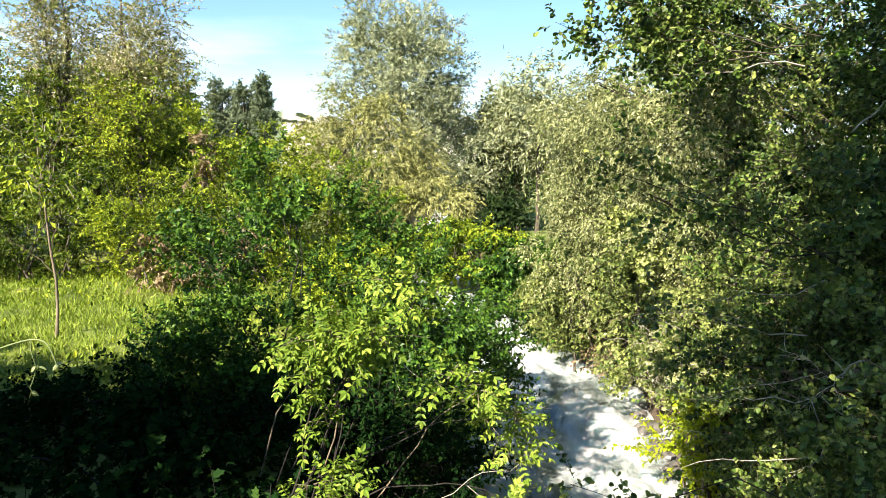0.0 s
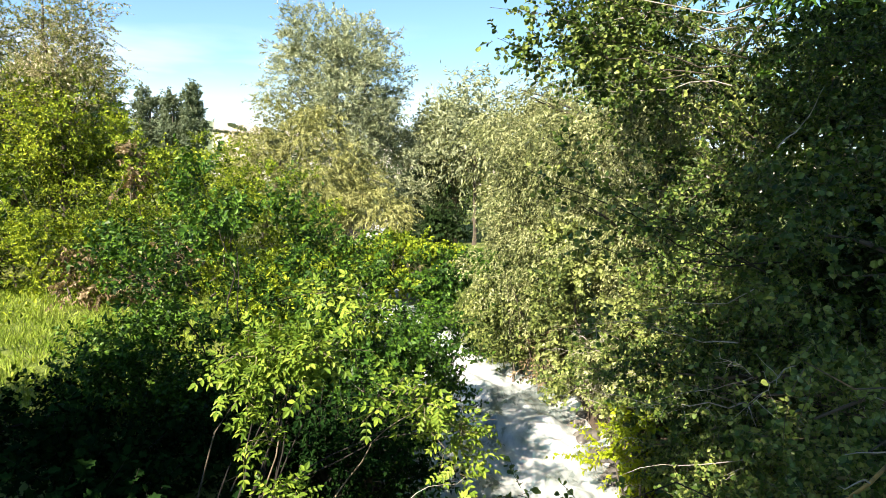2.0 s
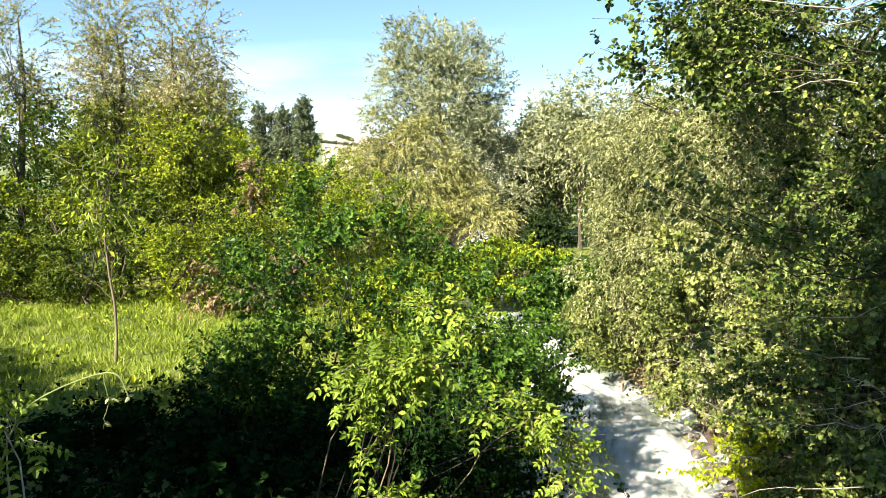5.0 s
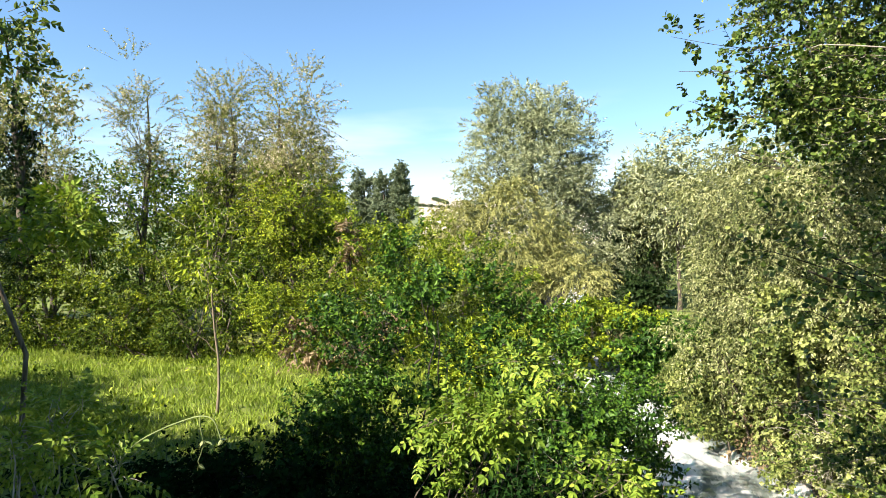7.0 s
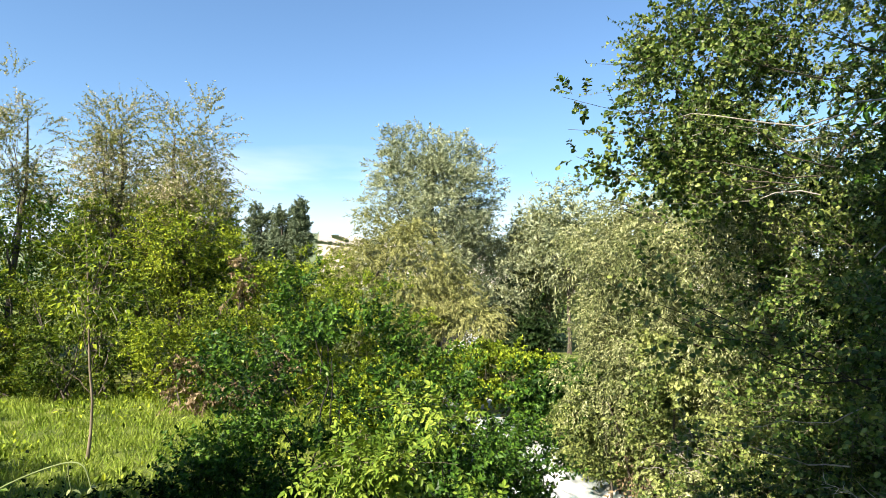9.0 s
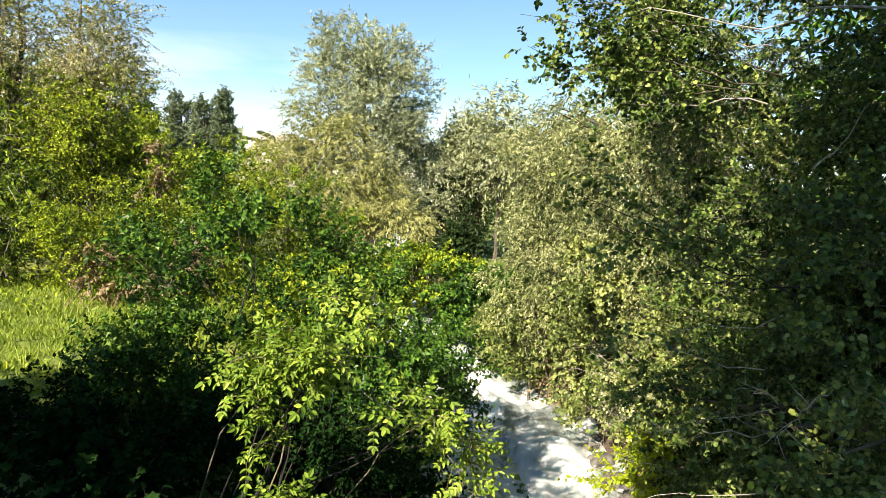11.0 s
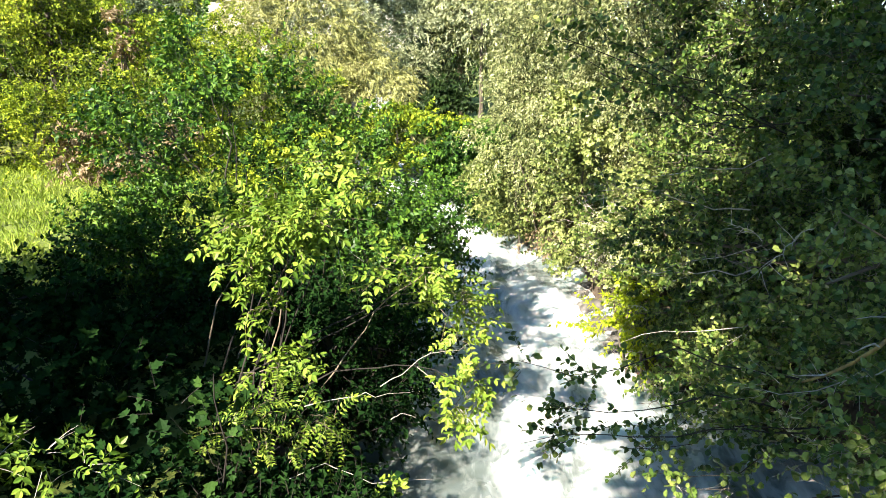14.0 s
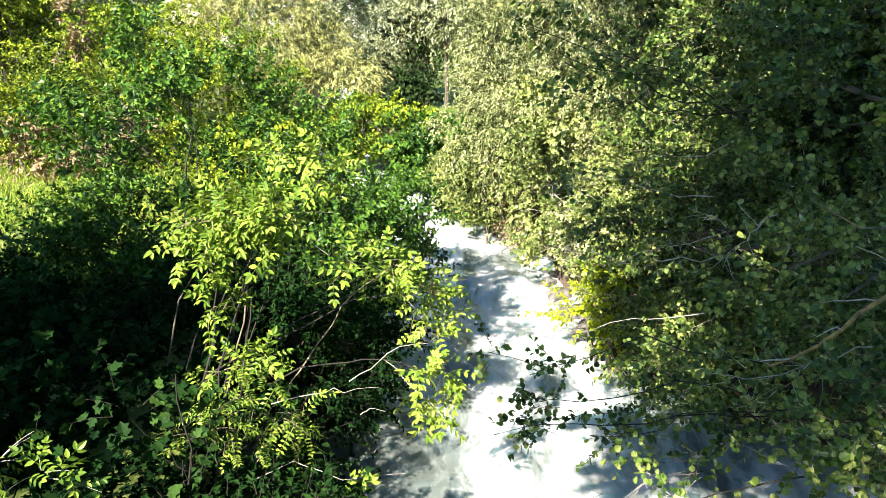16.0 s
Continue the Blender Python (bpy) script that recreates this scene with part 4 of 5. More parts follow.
for k, (x, y, top, w, sp) in enumerate([(-10.9, 18.5, 10.4, 1.3, 1.4), (-14.0, 19.0, 10.6, 1.0, 1.3), (-17.3, 19.0, 11.2, 1.4, 0.75), (-12.2, 20.0, 8.8, 1.2, 1.0), (-14.6, 21.0, 8.6, 1.7, 1.2), (-20.5, 18.0, 9.6, 1.6, 0.9), (-24.0, 18.5, 10.2, 1.9, 1.0)]):
    locust(41 + k, x, y, top, w, sp)
for k, (x, y, rx, ry, top) in enumerate([(-9.9, 24.5, 1.8, 1.2, 4.8), (-9.4, 18.2, 1.5, 1.3, 6.2), (-7.3, 17.8, 1.4, 1.2, 5.1), (-8.0, 19.5, 2.0, 1.5, 5.8), (-10.6, 17.6, 1.9, 1.5, 6.0), (-13.4, 17.4, 2.0, 1.4, 6.6), (-16.4, 17.0, 2.0, 1.4, 5.8), (-19.4, 16.8, 2.1, 1.4, 6.2),
                                         (-22.6, 16.4, 2.0, 1.4, 6.0), (-6.4, 17.0, 1.6, 1.5, 4.4), (-9.2, 16.0, 1.7, 1.2, 4.2), (-12.2, 15.9, 1.6, 1.0, 3.9), (-6.2, 22.0, 2.0, 1.6, 5.0), (-15.4, 16.0, 1.6, 1.0, 3.6), (-17.9, 15.7, 1.6, 0.9, 4.2), (-20.8, 15.4, 1.6, 0.9, 4.4), (-23.6, 15.2, 1.6, 0.9, 4.4)]):
    thicket(61 + k, "locust_bush", x, y, rx, ry, top, M_LOCUST if x > -9.5 or k % 3 == 0 else M_LOCUST_SHADED, "young locust bush in shaded leaf colour behind the meadow" if x < -9.5 and k % 3 else "bright green young locust bush at the meadow edge", n=30, stems=8, size=0.085, per=22)
thicket(81, "dry_bush", -8.7, 17.2, 0.35, 0.3, 5.4, M_DEAD, "brown dried-out bush among green thicket", n=4, low=4.0, stems=2)
thicket(82, "dry_bush", -7.6, 15.2, 1.2, 0.5, 3.2, M_DEAD, "brown dry bramble at the thicket foot", n=9, low=1.9, stems=2)
thicket(83, "sprout_shrub", 2.4, 9.1, 0.42, 0.35, 1.6, M_YELLOW, "bright yellow-green sprouting shrub at the water edge", n=12, leaf=OVATE, size=0.07, low=0.75, per=10, group="", stems=3)
for k, (x, y, rx, ry, top, mat) in enumerate([(3.3, 8.0, 0.6, 0.8, 1.9, M_ALDER), (3.2, 9.8, 0.6, 0.9, 2.1, M_ALDER), (3.0, 11.6, 0.6, 0.9, 2.3, M_WILLOW), (2.8, 13.4, 0.7, 0.9, 2.5, M_WILLOW), (2.3, 15.3, 0.8, 0.9, 2.6, M_WILLOW), (1.4, 17.2, 0.9, 0.8, 2.4, M_WILLOW)]):
    thicket(200 + k, "bank_bush", x, y, rx, ry, top, mat, "low green scrub overhanging the water on the far bank", n=34, leaf=KITE, size=0.085, low=0.75, per=9, group="scrub along the far bank", stems=4)
for k, (x, y, rx, ry, top, low) in enumerate([(2.6, 12.4, 1.2, 0.9, 4.0, 0.85), (1.5, 14.6, 0.9, 0.9, 3.2, 0.8), (3.5, 10.6, 0.9, 0.8, 3.4, 0.9), (0.9, 16.6, 0.8, 0.7, 2.4, 0.7)]):
    thicket(220 + k, "sallow_bush", x, y, rx, ry, top, M_SCRUB, "sunlit yellow-green sallow bush leaning over the water", n=44, leaf=KITE, size=0.075, low=low, per=22, group="sallows along the far bank", stems=5)
thicket(85, "bank_bush", 0.1, 19.2, 1.2, 0.9, 2.4, M_DOGWOOD, "low dark green scrub at the bend of the stream", n=50, leaf=BROAD, size=0.12, low=0.8, per=16, group="")
thicket(89, "bank_bush", 2.2, 22.0, 1.6, 1.0, 3.3, M_WILLOW, "grey-green willow scrub beyond the bend", n=60, leaf=WILLOWY, size=0.15, low=1.4, per=14, group="")
thicket(98, "hazel_bush", 6.2, 9.4, 1.4, 1.4, 4.6, M_DOGWOOD, "dark green hazel bush behind the alder", n=60, leaf=KITE, size=0.11, low=1.9, per=12, group="")
thicket(99, "hazel_bush", 6.8, 12.4, 1.6, 1.4, 4.8, M_DOGWOOD, "dark green hazel bush behind the alder", n=60, leaf=KITE, size=0.11, low=1.9, per=12, group="")
# Three dark-leaved bushes added to fill gaps where only shade shows.
thicket(93, "hazel_bush", 4.6, 8.7, 1.7, 0.5, 6.4, M_IVY_AND_SHADE, "dark filler bush standing for shade behind the alder", n=60, leaf=KITE, size=0.09, low=1.2, per=14, group="")
thicket(96, "bank_bush", -0.95, 26.0, 0.6, 0.6, 3.6, M_IVY_AND_SHADE, "dark filler bush standing for shade in the bend", n=36, low=0.7, per=14, size=0.15, group="")
thicket(97, "bank_bush", -1.9, 27.5, 0.9, 0.8, 2.6, M_DARK, "dark filler bush standing for shade over the upper stream", n=40, low=0.7, per=14, size=0.16, group="")
thicket(86, "bank_bush", -3.8, 15.0, 1.1, 1.4, 3.0, M_LOCUST, "green bush on the bank of the stream", n=60, low=1.0, group="")
thicket(87, "bank_bush", -2.2, 22.5, 1.6, 1.4, 2.8, M_LOCUST, "bright green scrub beyond the bend", n=60, leaf=BROAD, size=0.13, low=1.0, per=14, group="")
thicket(88, "dry_bush", 1.95, 14.2, 0.35, 0.5, 1.6, M_DEAD, "heap of brown flood debris on the bank", n=12, leaf=OVATE, size=0.07, low=0.7, per=8, group="", stems=3)

sapling(91, -7.9, 10.7, 5.9, -0.25, "slender bare-stemmed sapling standing in the meadow")
sapling(92, -7.4, 6.0, 4.4, -0.3, "leaning bare young stem at the meadow edge", False)
poplar(95, -37.0, 90, 16.8, 1.15, "dark narrow poplar beyond the meadow")
for k, (x, y, top, w) in enumerate([(-40.8, 92, 15.6, 2.2), (-45.0, 94, 15.9, 2.6), (-50, 92, 14.2, 3.0), (-55, 95, 14.0, 3.4)]):
    poplar(96 + k, x, y, top, w, "dark broad tree beyond the meadow", "broadleaf_tree")


def backwood(seed, x, y, top, w, mat, label, low=0.1, bark=None, r=0.10):
    rng = np.random.default_rng(seed)
    base = on_ground(x, y, 0.2)
    root = root_at("broadleaf_tree", base, label, "tree", "trees along the upper stream")
    h = top - base[2]
    cl = clumps(rng, (x, y, base[2] + (0.5 + low / 2) * h), (w, w, (0.5 - low / 2) * h), 92, 0.6, 0.45, base[2] + 0.3)
    trunk_and_limbs(rng, root, base, (x, y, top - 0.8), r, 0.03, [tuple(cl[i, :3]) for i in (5, 25, 60, 90)], bark or M_BARK, 0.02, 0.4)
    foliage(rng, root, cl, WILLOWY, mat, 8, 8, 0.8, 0.255, 0.3, 0.3, 0.3, wild=0.5, form=0.8)


# The narrow dark tree at y 33 fills a shaded gap with dark leaves.
for k, (x, y, top, w, mat) in enumerate([(1.9, 38, 8.6, 2.0, M_WILLOW), (3.2, 29, 8.0, 2.4, M_WILLOW), (0.4, 46, 8.2, 2.2, M_DOGWOOD), (-3.2, 50, 8.2, 2.6, M_DARK), (-1.6, 33, 5.6, 0.9, M_DARK), (4.5, 23, 7.6, 2.8, M_WILLOW), (8.5, 20, 9.5, 3.2, M_ALDER), (-4, 60, 9, 3, M_DARK), (7, 33, 9, 3, M_DOGWOOD), (10, 14, 11, 3, M_ALDER)]):
    backwood(111 + k, x, y, top, w, mat, "leafy tree on the upper stream bank")
for k, (x, y) in enumerate([(-15, 25), (-18, 25), (-21.5, 24), (-26, 22.5), (-30, 20.5)]):
    backwood(125 + k, x, y, (7.6, 8.6, 9.0, 9.2, 9.0)[k], 2.6, M_LOCUST_SHADED if k % 2 else M_DOGWOOD, "dark green tree behind the locust thicket")
backwood(121, 0.4, 31, 8.6, 1.7, M_SILVER, "grey-green willow arching over the upper stream", 0.45)
backwood(123, -0.65, 32.7, 8.2, 1.3, M_WILLOW, "olive-green willow with a bare reddish trunk", 0.5, M_BARK_RED, 0.2)
backwood(122, -1.4, 34, 7.6, 1.2, M_SILVER, "grey-green willow arching over the upper stream", 0.6)


for k, (x, y, top, w) in enumerate([(-15.2, 60, 8.2, 2.4), (-11, 62, 8.8, 2.8), (-7, 58, 8.6, 2.6)]):
    backwood(230 + k, x, y, top, w, M_FAR_HAZED, "green tree beyond the willows, leaf colour paled for haze")
backwood(233, 5.9, 11.6, 9.2, 1.7, M_DOGWOOD, "dark green tree standing behind the alder")


# Unseen trees, added out of view to cast shade and cut sky light.
def shade_tree(seed, x, y, top, w, low, n=110, size=0.5, twig=0.6, leaf=0.38):
    rng = np.random.default_rng(seed)
    base = on_ground(x, y, 0.2)
    root = root_at("shade_caster_tree", base, "unseen tree added to shade the near bank", "tree", "roadside trees")
    cl = clumps(rng, (x, y, (top + low) / 2), (w, w, (top - low) / 2), n, size, 0.3, rough=0.4)
    trunk_and_limbs(rng, root, base, (x, y, top - 0.8), 0.22, 0.04, [tuple(cl[i * n // 110, :3]) for i in (5, 25, 60, 90)], M_BARK, 0.02, 0.4)
    foliage(rng, root, cl, DIAMOND, M_DARK, 8, 6, twig, leaf, 0.3, 0.3, 0.3)


for k, (x, y, top, w, low) in enumerate([(-9.6, -2.9, 10.3, 2.0, 3), (-12.5, -1.4, 10.65, 2.2, 2), (-15.8, 0.1, 11.05, 2.4, 2), (-19.7, 1.5, 11.4, 2.6, 2), (-24.2, 3.0, 11, 2.8, 2), (-10.6, 1.2, 9.1, 1.9, 3), (-3.5, -9.0, 14, 2.8, 4), (-7.9, 0.6, 9.2, 1.3, 2), (4.5, -4, 12, 2.8, 3), (8.5, 0.5, 12, 2.8, 3)]):
    shade_tree(131 + k, x, y, top, w, low)


def spreading_tree():
    """An unseen tall tree added behind the bridge; its high boughs are set to shade patches of the alder."""
    rng = np.random.default_rng(148)
    base = on_ground(5.5, -7.0, 0.2)
    root = root_at("shade_caster_tree", base, "unseen spreading tree added to shade patches of the alder", "tree", "roadside trees")
    # crown patches set along the sun's way to dapple the foliage
    spots = [((-1.1, -2.5, 11.35), 1.0, 36, 0.26), ((0.2, -3.2, 11.35), 1.0, 34, 0.26), ((-1.4, -1.9, 9.5), 0.6, 28, 0.18), ((-2.4, -1.4, 10.9), 0.7, 26, 0.2),
             ((-3.5, -0.9, 10.4), 0.5, 26, 0.18), ((-2.2, -2.1, 13.2), 0.6, 17, 0.2), ((-2.3, -2.0, 13.4), 1.0, 48, 0.26), ((-2.1, -2.1, 15.2), 1.1, 46, 0.28),
             ((-1.3, -2.7, 13.4), 1.0, 60, 0.26), ((-0.6, -3.1, 15.0), 1.1, 56, 0.28), ((-1.8, -2.6, 17.0), 1.0, 36, 0.28), ((-2.0, -0.9, 8.4), 0.6, 17, 0.2),
             ((-2.5, 0.0, 6.9), 0.45, 7, 0.18), ((-1.5, -2.6, 18.8), 1.0, 30, 0.28), ((-0.6, -3.2, 17.6), 1.0, 30, 0.28)]
    cl = np.concatenate([clumps(rng, c, (w, w, w), n, size, 0.3, rough=0.4) for c, w, n, size in spots])
    trunk_and_limbs(rng, root, base, (4.6, -6.4, 17.0), 0.28, 0.05, [c for c, w, n, size in spots], M_BARK, 0.02, 0.3)
    foliage(rng, root, cl, DIAMOND, M_DARK, 8, 6, 0.35, 0.29, 0.3, 0.3, 0.3)


spreading_tree()
shade_tree(154, -7.2, 1.8, 7.5, 1.2, 6.0, 60, 0.4, 0.5, 0.3)


def bough(rng, root, a, b, r, n, leaf, mat, size, sag=0.0, per=5, lv=5, spread=0.14, length=0.3, bark=None, lo=0.4):
    """A thin bough with leafy ends, as parts of its tree."""
    ln = curve_line(rng, a, b, sag, 9, 0.07)
    v, f = tubes(ln[None], np.linspace(r, r * 0.25, 9)[None], 5)
    limb = part_mesh("bough", np_mesh("bough", v, [f], bark or M_BARK_PALE, True), root)
    if n:
        at = lo + (1 - lo) * rng.random(n)
        p = np.stack([np.interp(at * 8, range(9), ln[:, k]) for k in range(3)], -1)
        c = np.concatenate([p, np.full((n, 1), spread), np.broadcast_to(unit(np.array(b, float) - a), (n, 3))], 1)
        foliage(rng, limb, c, leaf, mat, per, lv, length, size, 0.15, 0.15, 0.25, twig_r=0.003, bark=bark or M_BARK_PALE, name="bough_leaves")


def ash_shrub():
    """The sunlit young ash below the road, with an arching bramble cane."""
    rng = np.random.default_rng(161)
    base = on_ground(-3.9, 3.6, 0.05)
    root = root_at("ash_shrub", base, "young ash shrub with pale sunlit compound leaves below the road", "shrub")
    cl = np.concatenate([clumps(rng, (-4.25, 4.0, 3.52), (0.40, 0.25, 0.16), 16, 0.12, 0.2), clumps(rng, (-3.58, 4.0, 3.3), (0.2, 0.15, 0.1), 6, 0.1, 0.2), clumps(rng, (-2.55, 4.2, 2.3), (0.35, 0.25, 0.14), 8, 0.1, 0.2), clumps(rng, (-4.4, 4.2, 3.4), (0.4, 0.3, 0.2), 6, 0.12, 0.2)])
    for k in (0, 3, 6, 9, 12, 14, 16, 20):
        v, f = tubes(curve_line(rng, on_ground(-3.6 + rng.normal(0, 0.3), 3.6 + rng.normal(0, 0.1), 0.05), cl[k, :3], -0.1, 8, 0.05)[None], np.linspace(0.014, 0.004, 8)[None], 5)
        part_mesh("stem", np_mesh("stem", v, [f], M_BARK_PALE, True), root)
    foliage(rng, root, cl, ELDER_LEAF, M_ELDER, 4, 3, 0.25, 0.16, 0.2, 0.2, 0.3, twig_r=0.003, bark=M_BARK_PALE, flat_up=1.0, wild=0.35)
    base = on_ground(-3.75, 3.95, 0.05)
    cane = root_at("bramble", base, "pale arching bramble cane with drooping tip", "bramble")
    knots = [(-3.75, base[2]), (-3.7, 2.9), (-3.45, 3.48), (-3.1, 3.66), (-2.80, 3.77), (-2.68, 3.76), (-2.63, 3.62)]
    s = np.linspace(0, 6, 40)
    xz = np.stack([np.interp(s, range(7), [q[k] for q in knots]) for k in (0, 1)], -1)
    for _ in range(6):
        xz[1:-1] = (xz[:-2] + xz[1:-1] + xz[2:]) / 3
    ln = np.stack([xz[:, 0], np.full(40, 4.0), xz[:, 1]], -1)
    v, f = tubes(ln[None], np.linspace(0.0065, 0.004, 40)[None], 6)
    part_mesh("cane", np_mesh("cane", v, [f], M_CANE, True), cane)
    drop = curve_line(rng, ln[27], ln[27] + (-0.03, 0.02, -0.33), 0.02, 8, 0.06)
    v, f = tubes(drop[None], np.linspace(0.004, 0.002, 8)[None], 5)
    part_mesh("side_shoot", np_mesh("side_shoot", v, [f], M_CANE, True), cane)
    p = np.concatenate([ln[[39]], drop[[3, 7]]])
    v, f = scatter(rng, SOFT, np.repeat(p, 3, 0), rng.normal(0, 0.6, (9, 3)) - [0, 0, 0.8], 0.055)
    part_mesh("foliage", np_mesh("foliage", v, f, M_CANE), cane, kind="stuff")


ash_shrub()


def ivy_tree():
    rng = np.random.default_rng(171)
    x, y = -19.05, 15.6
    base = on_ground(x, y, 0.1)
    root = root_at("ivy_tree", base, "tree trunk wrapped in dark ivy at the meadow edge", "tree")
    cl = np.concatenate([clumps(rng, (x, y, 5.6), (0.45, 0.45, 3.8), 60, 0.32, 0.3), clumps(rng, (x + 0.3, y, 9.6), (1.6, 1.4, 1.4), 34, 0.4, 0.3)])
    trunk_and_limbs(rng, root, base, (x + 0.2, y, 10.4), 0.2, 0.04, [(x + 1.4, y, 9.4), (x - 1.2, y, 9.8), (x + 0.5, y, 10.8)], M_BARK)
    foliage(rng, root, cl[:60], DIAMOND, M_IVY_AND_SHADE, 14, 10, 0.35, 0.12, 0.3, 0.0, 0.3)
    foliage(rng, root, cl[60:], DIAMOND, M_LOCUST_TOP, 10, 10, 0.5, 0.14, 0.2, 0.3, 0.2)


ivy_tree()

# leaning ash stem at the edge of the meadow, its boughs reaching in
rng = np.random.default_rng(181)
base = on_ground(-6.55, 5.95, 0.05)
ash = root_at("ash_tree", base, "leaning young ash with yellow-green leaves at the meadow edge", "tree")
trunk_and_limbs(rng, ash, base, (-7.6, 5.6, 7.4), 0.034, 0.014, [], M_BARK_TAN, 0.05)
bough(rng, ash, (-7.2, 5.7, 5.0), (-3.95, 4.0, 5.05), 0.018, 15, ELDER_LEAF, M_ELDER, 0.15, -0.1, 4, 4, 0.12, 0.22, M_BARK, 0.7)
bough(rng, ash, (-7.5, 5.6, 6.6), (-4.6, 4.0, 6.65), 0.02, 12, OVATE, M_ALDER, 0.065, -0.1, 7, 9, 0.2, 0.3, M_BARK, 0.7)

# bare and leafy twigs of the elder that reach over the water
rng = np.random.default_rng(191)
elder_root = bpy.data.objects["elder_shrub"]
for a, b, r, n in [((-0.6, 5.7, 2.0), (0.12, 5.7, 2.42), 0.005, 0), ((-1.2, 5.5, 1.9), (-0.32, 5.4, 2.12), 0.005, 0), ((-0.5, 5.6, 1.75), (-0.28, 5.4, 1.9), 0.004, 0), ((-0.3, 5.7, 2.2), (0.15, 5.5, 1.75), 0.004, 1),
                   ((-1.3, 5.2, 1.4), (-0.1, 5.1, 1.55), 0.004, 0), ((-1.0, 5.0, 1.2), (0.2, 5.0, 1.35), 0.004, 1), ((-1.3, 5.9, 3.45), (-0.72, 5.7, 3.1), 0.005, 0), ((-1.0, 5.9, 3.5), (-0.85, 5.6, 3.0), 0.004, 0)]:
    bough(rng, elder_root, a, b, r, n, ELDER_LEAF, M_ELDER, 0.19, -0.06, 3, 4, 0.1, 0.2)

# dead twigs caught in the alder's lower boughs
rng = np.random.default_rng(195)
alder_root = bpy.data.objects["alder_tree"]
for k in range(80):
    a = np.array([rng.uniform(1.6, 3.6), rng.uniform(3.9, 7.0), rng.uniform(0.9, 4.4)])
    if k > 30:
        a = np.array([rng.uniform(1.7, 3.2), rng.uniform(7.6, 10.5), rng.uniform(1.0, 3.0)])
    d = unit(np.array([rng.uniform(-1, -0.2), rng.normal(0, 0.3), rng.normal(0.05, 0.25)])) * rng.uniform(0.18, 0.5)
    ln = curve_line(rng, a, a + d, rng.normal(0, 0.05), 10, 0.05)
    v, f = tubes(ln[None], np.linspace(0.0034, 0.0010, 10)[None], 4)
    vs, fs = [v], [f]
    for q in (2, 3, 4, 5, 6, 7, 8):
        e = ln[q] + d * rng.uniform(0.10, 0.35) + rng.normal(0, 0.07, 3)
        v2, f2 = tubes(curve_line(rng, ln[q], e, 0, 5, 0.06)[None], np.linspace(0.0022, 0.0008, 5)[None], 4)
        fs.append(f2 + sum(len(x) for x in vs)), vs.append(v2)
    part_mesh("dead_twig", np_mesh("dead_twig", np.concatenate(vs), [np.concatenate(fs)], M_BARK_PALE if k % 3 else M_BARK_TAN, True), alder_root)

# crooked branch of the alder grown over with orange-brown lichen
ln = curve_line(rng, (3.3, 4.3, 3.75), (2.0, 4.15, 2.98), -0.03, 12, 0.05)
v, f = tubes(ln[None], np.linspace(0.022, 0.007, 12)[None], 7)
lichen = part_mesh("branch", np_mesh("branch", v, [f], M_LICHEN, True), alder_root, "orange-brown lichen-grown branch")
for q in (4, 6, 8, 10):
    e = ln[q] + np.array([rng.uniform(-0.35, -0.1), rng.normal(0, 0.1), rng.uniform(-0.05, 0.22)])
    v, f = tubes(curve_line(rng, ln[q], e, 0, 5, 0.08)[None], np.linspace(0.006, 0.002, 5)[None], 5)
    part_mesh("branchlet", np_mesh("branchlet", v, [f], M_BARK_PALE, True), lichen)

# bleached leafless boughs of the alder high before its crown
for a, b, r in [((2.82, 6.63, 5.18), (3.15, 6.54, 5.73), 0.008), ((3.48, 6.67, 6.57), (1.17, 7.22, 6.54), 0.012), ((2.7, 6.6, 3.9), (1.5, 6.3, 3.75), 0.006), ((2.9, 6.9, 3.0), (1.55, 6.6, 2.75), 0.006), ((2.6, 6.2, 2.5), (1.45, 6.0, 2.35), 0.006)]:
    bough(rng, alder_root, a, b, r, 0, ROUND, M_ALDER, 0.05, 0.03)

# wet stones at the foot of the far bank


def stone(seed, x, y, r):
    rng = np.random.default_rng(seed)
    bm = bmesh.new()
    bmesh.ops.create_icosphere(bm, subdivisions=3, radius=r)
    ph = rng.random(6) * 6
    for v in bm.verts:
        d = v.co.normalized()
        v.co *= 1 + 0.16 * math.sin(d.x * 3 + ph[0]) * math.sin(d.y * 3.4 + ph[1]) + 0.10 * math.sin(d.z * 6 + ph[2] + d.x * 4) + 0.04 * math.sin(d.y * 13 + ph[3])
        v.co = Vector((v.co.x * 1.25, v.co.y, v.co.z * 0.7))
    me = bpy.data.meshes.new("stone")
    bm.to_mesh(me)
    bm.free()
    for p in me.polygons:
        p.use_smooth = True
    me.materials.append(M_ROCK)
    ob = new("stone", me)
    ob.matrix_basis = pose(x, y, WATER - 0.05 + r * 0.2, 0, 0, float(rng.uniform(0, 360)))
    tagged(ob, "dark wet stone at the water edge below the bank", "stone", "stones along the far bank")


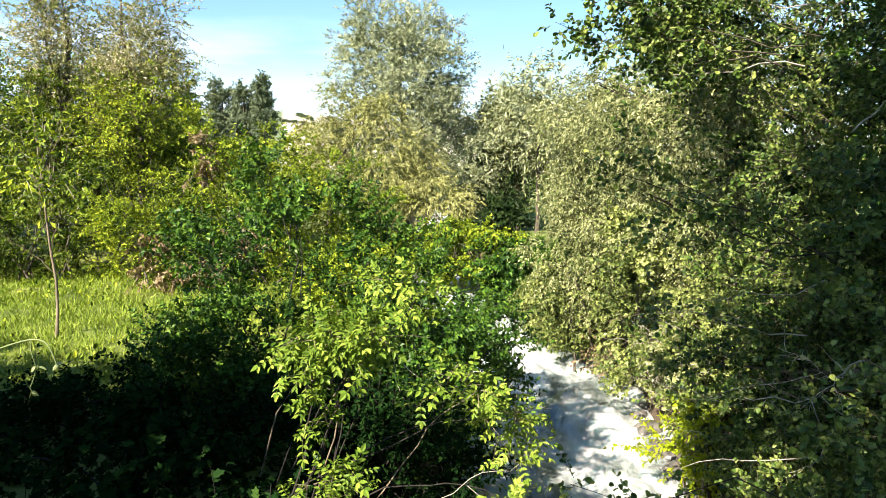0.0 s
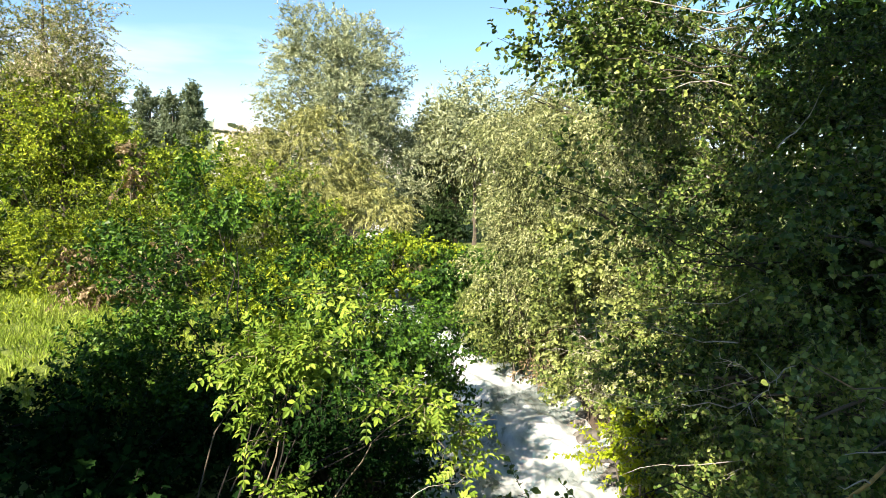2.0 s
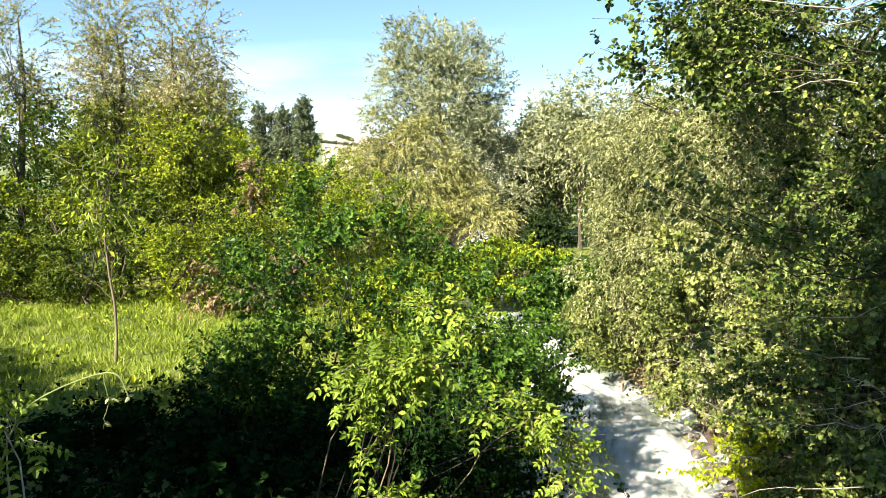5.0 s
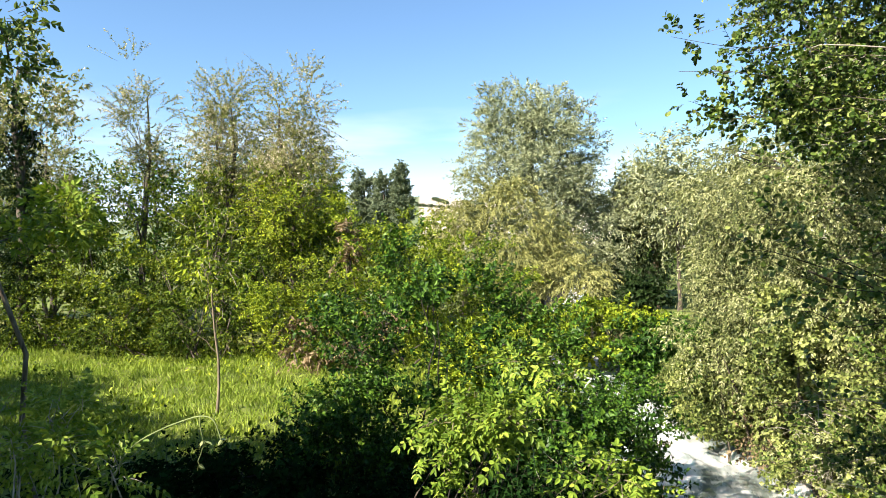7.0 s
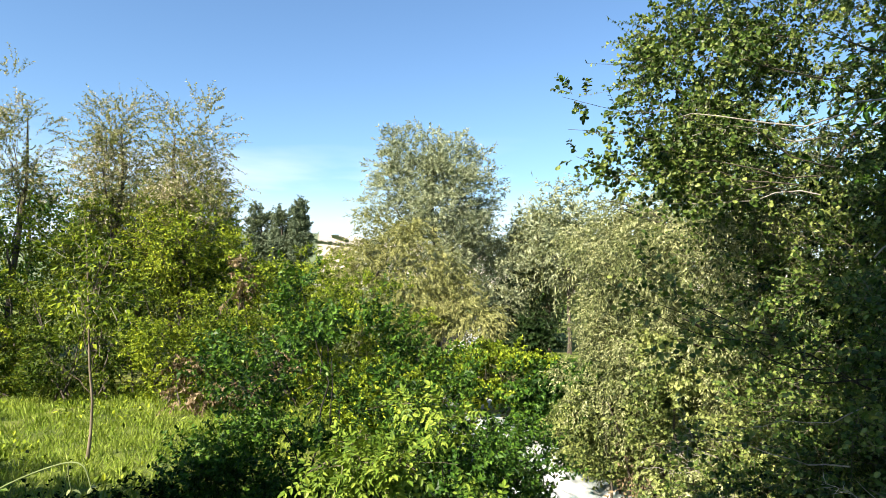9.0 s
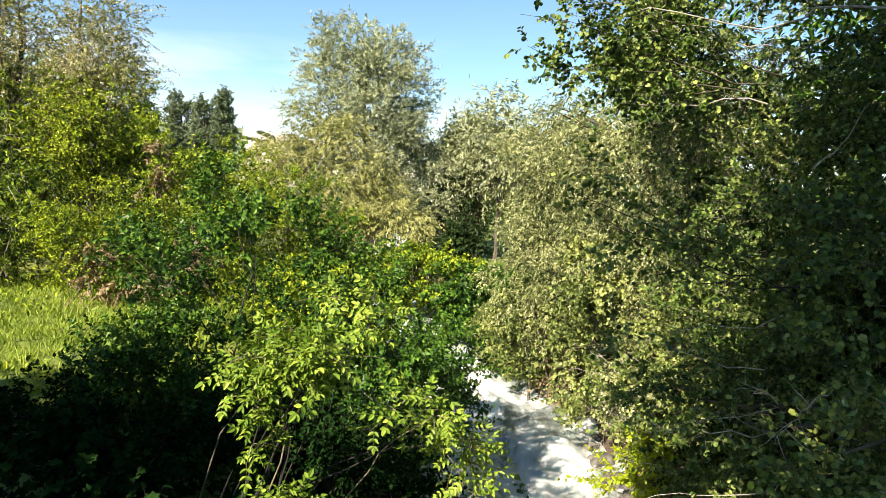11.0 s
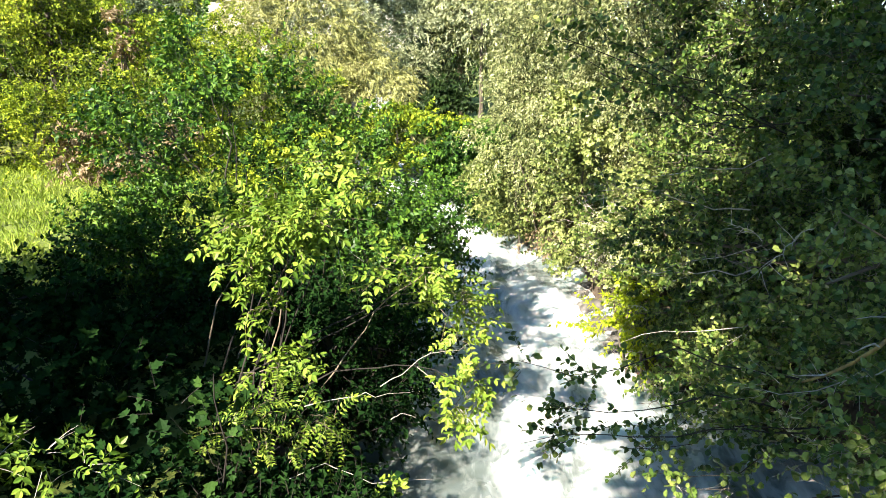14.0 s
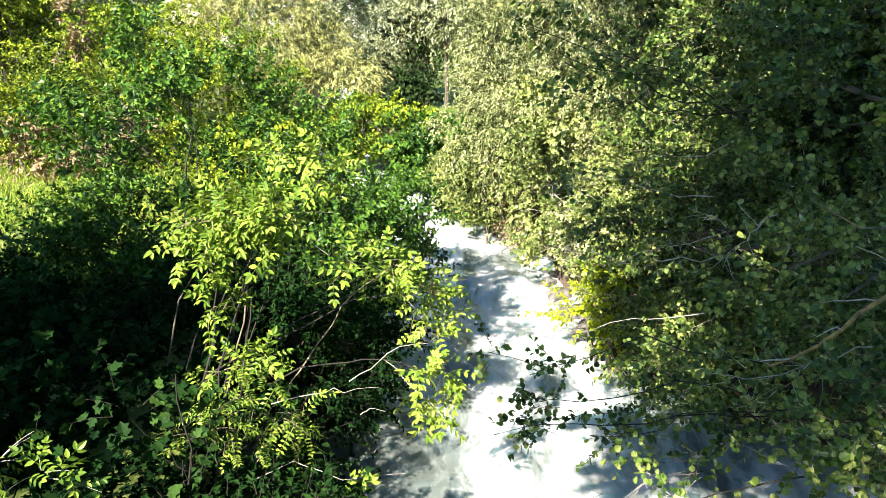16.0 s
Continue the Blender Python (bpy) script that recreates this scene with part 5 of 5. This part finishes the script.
rng = np.random.default_rng(196)
for k in range(16):
    y = 8.2 + k * 0.42 + float(rng.normal(0, 0.12))
    stone(300 + k, float(stream_x(y) + stream_half(y)) - 0.02 + float(rng.normal(0, 0.14)), y, float(rng.uniform(0.10, 0.26)))

# hedges across the far hill
rng = np.random.default_rng(197)
for a, b, n in [((-287, 800), (-248, 735), 60), ((-268, 690), (-215, 690), 60), ((-252, 812), (-225, 812), 34), ((-292, 806), (-284, 806), 14)]:
    s = rng.random(n)
    hx, hy = a[0] + (b[0] - a[0]) * s + rng.normal(0, 0.8, n), a[1] + (b[1] - a[1]) * s + rng.normal(0, 0.8, n)
    p = np.repeat(np.stack([hx, hy, ground_z(hx, hy)], -1), 40, 0)
    p = p + rng.normal(0, 1.0, p.shape) * (1.0, 1.0, 0.9) + (0, 0, 1.2)
    v, f = scatter(rng, DIAMOND, p, rng.normal(0, 1, p.shape), 1.3)
    tagged(new("hedge", np_mesh("hedge", v, f, M_DARK)), "dark hedgerow between stubble fields on the far hill", "hedge", "hedges on the hill", "stuff")

# ---- meadow grass ----
rng = np.random.default_rng(151)
n = 120000
px, py = rng.uniform(-26, -3.2, n), rng.uniform(8.3, 18, n)
pos = np.stack([px, py, ground_z(px, py) - 0.02], -1)
way = np.array([0, 0, 1.0]) + rng.normal(0, 0.45, (n, 3))
v, f = scatter(rng, blade([(0.013, 0.4)], 0.3, 0.45), pos, way, 0.15 * rng.uniform(0.5, 1.3, n), 0.0, 1.0)
tagged(new("grass", np_mesh("grass", v, f, M_GRASS)), "tall sunlit meadow grass", "grass", kind="stuff")

n = 2600
px, py = rng.uniform(-20, -4.5, n), rng.uniform(9, 15.5, n)
keep = np.sin(px * 1.3 + 2) + np.sin(py * 1.9 + px * 0.6) > 0.5
px, py = px[keep], py[keep]
pos = np.stack([px, py, ground_z(px, py) + rng.random(len(px)) * 0.32], -1)
v, f = scatter(rng, SOFT, pos, rng.normal(0, 0.6, pos.shape) + (0, 0, 0.5), 0.11)
tagged(new("weeds", np_mesh("weeds", v, f, M_LOCUST)), "broad-leaved weeds among the meadow grass", "weeds", kind="stuff")
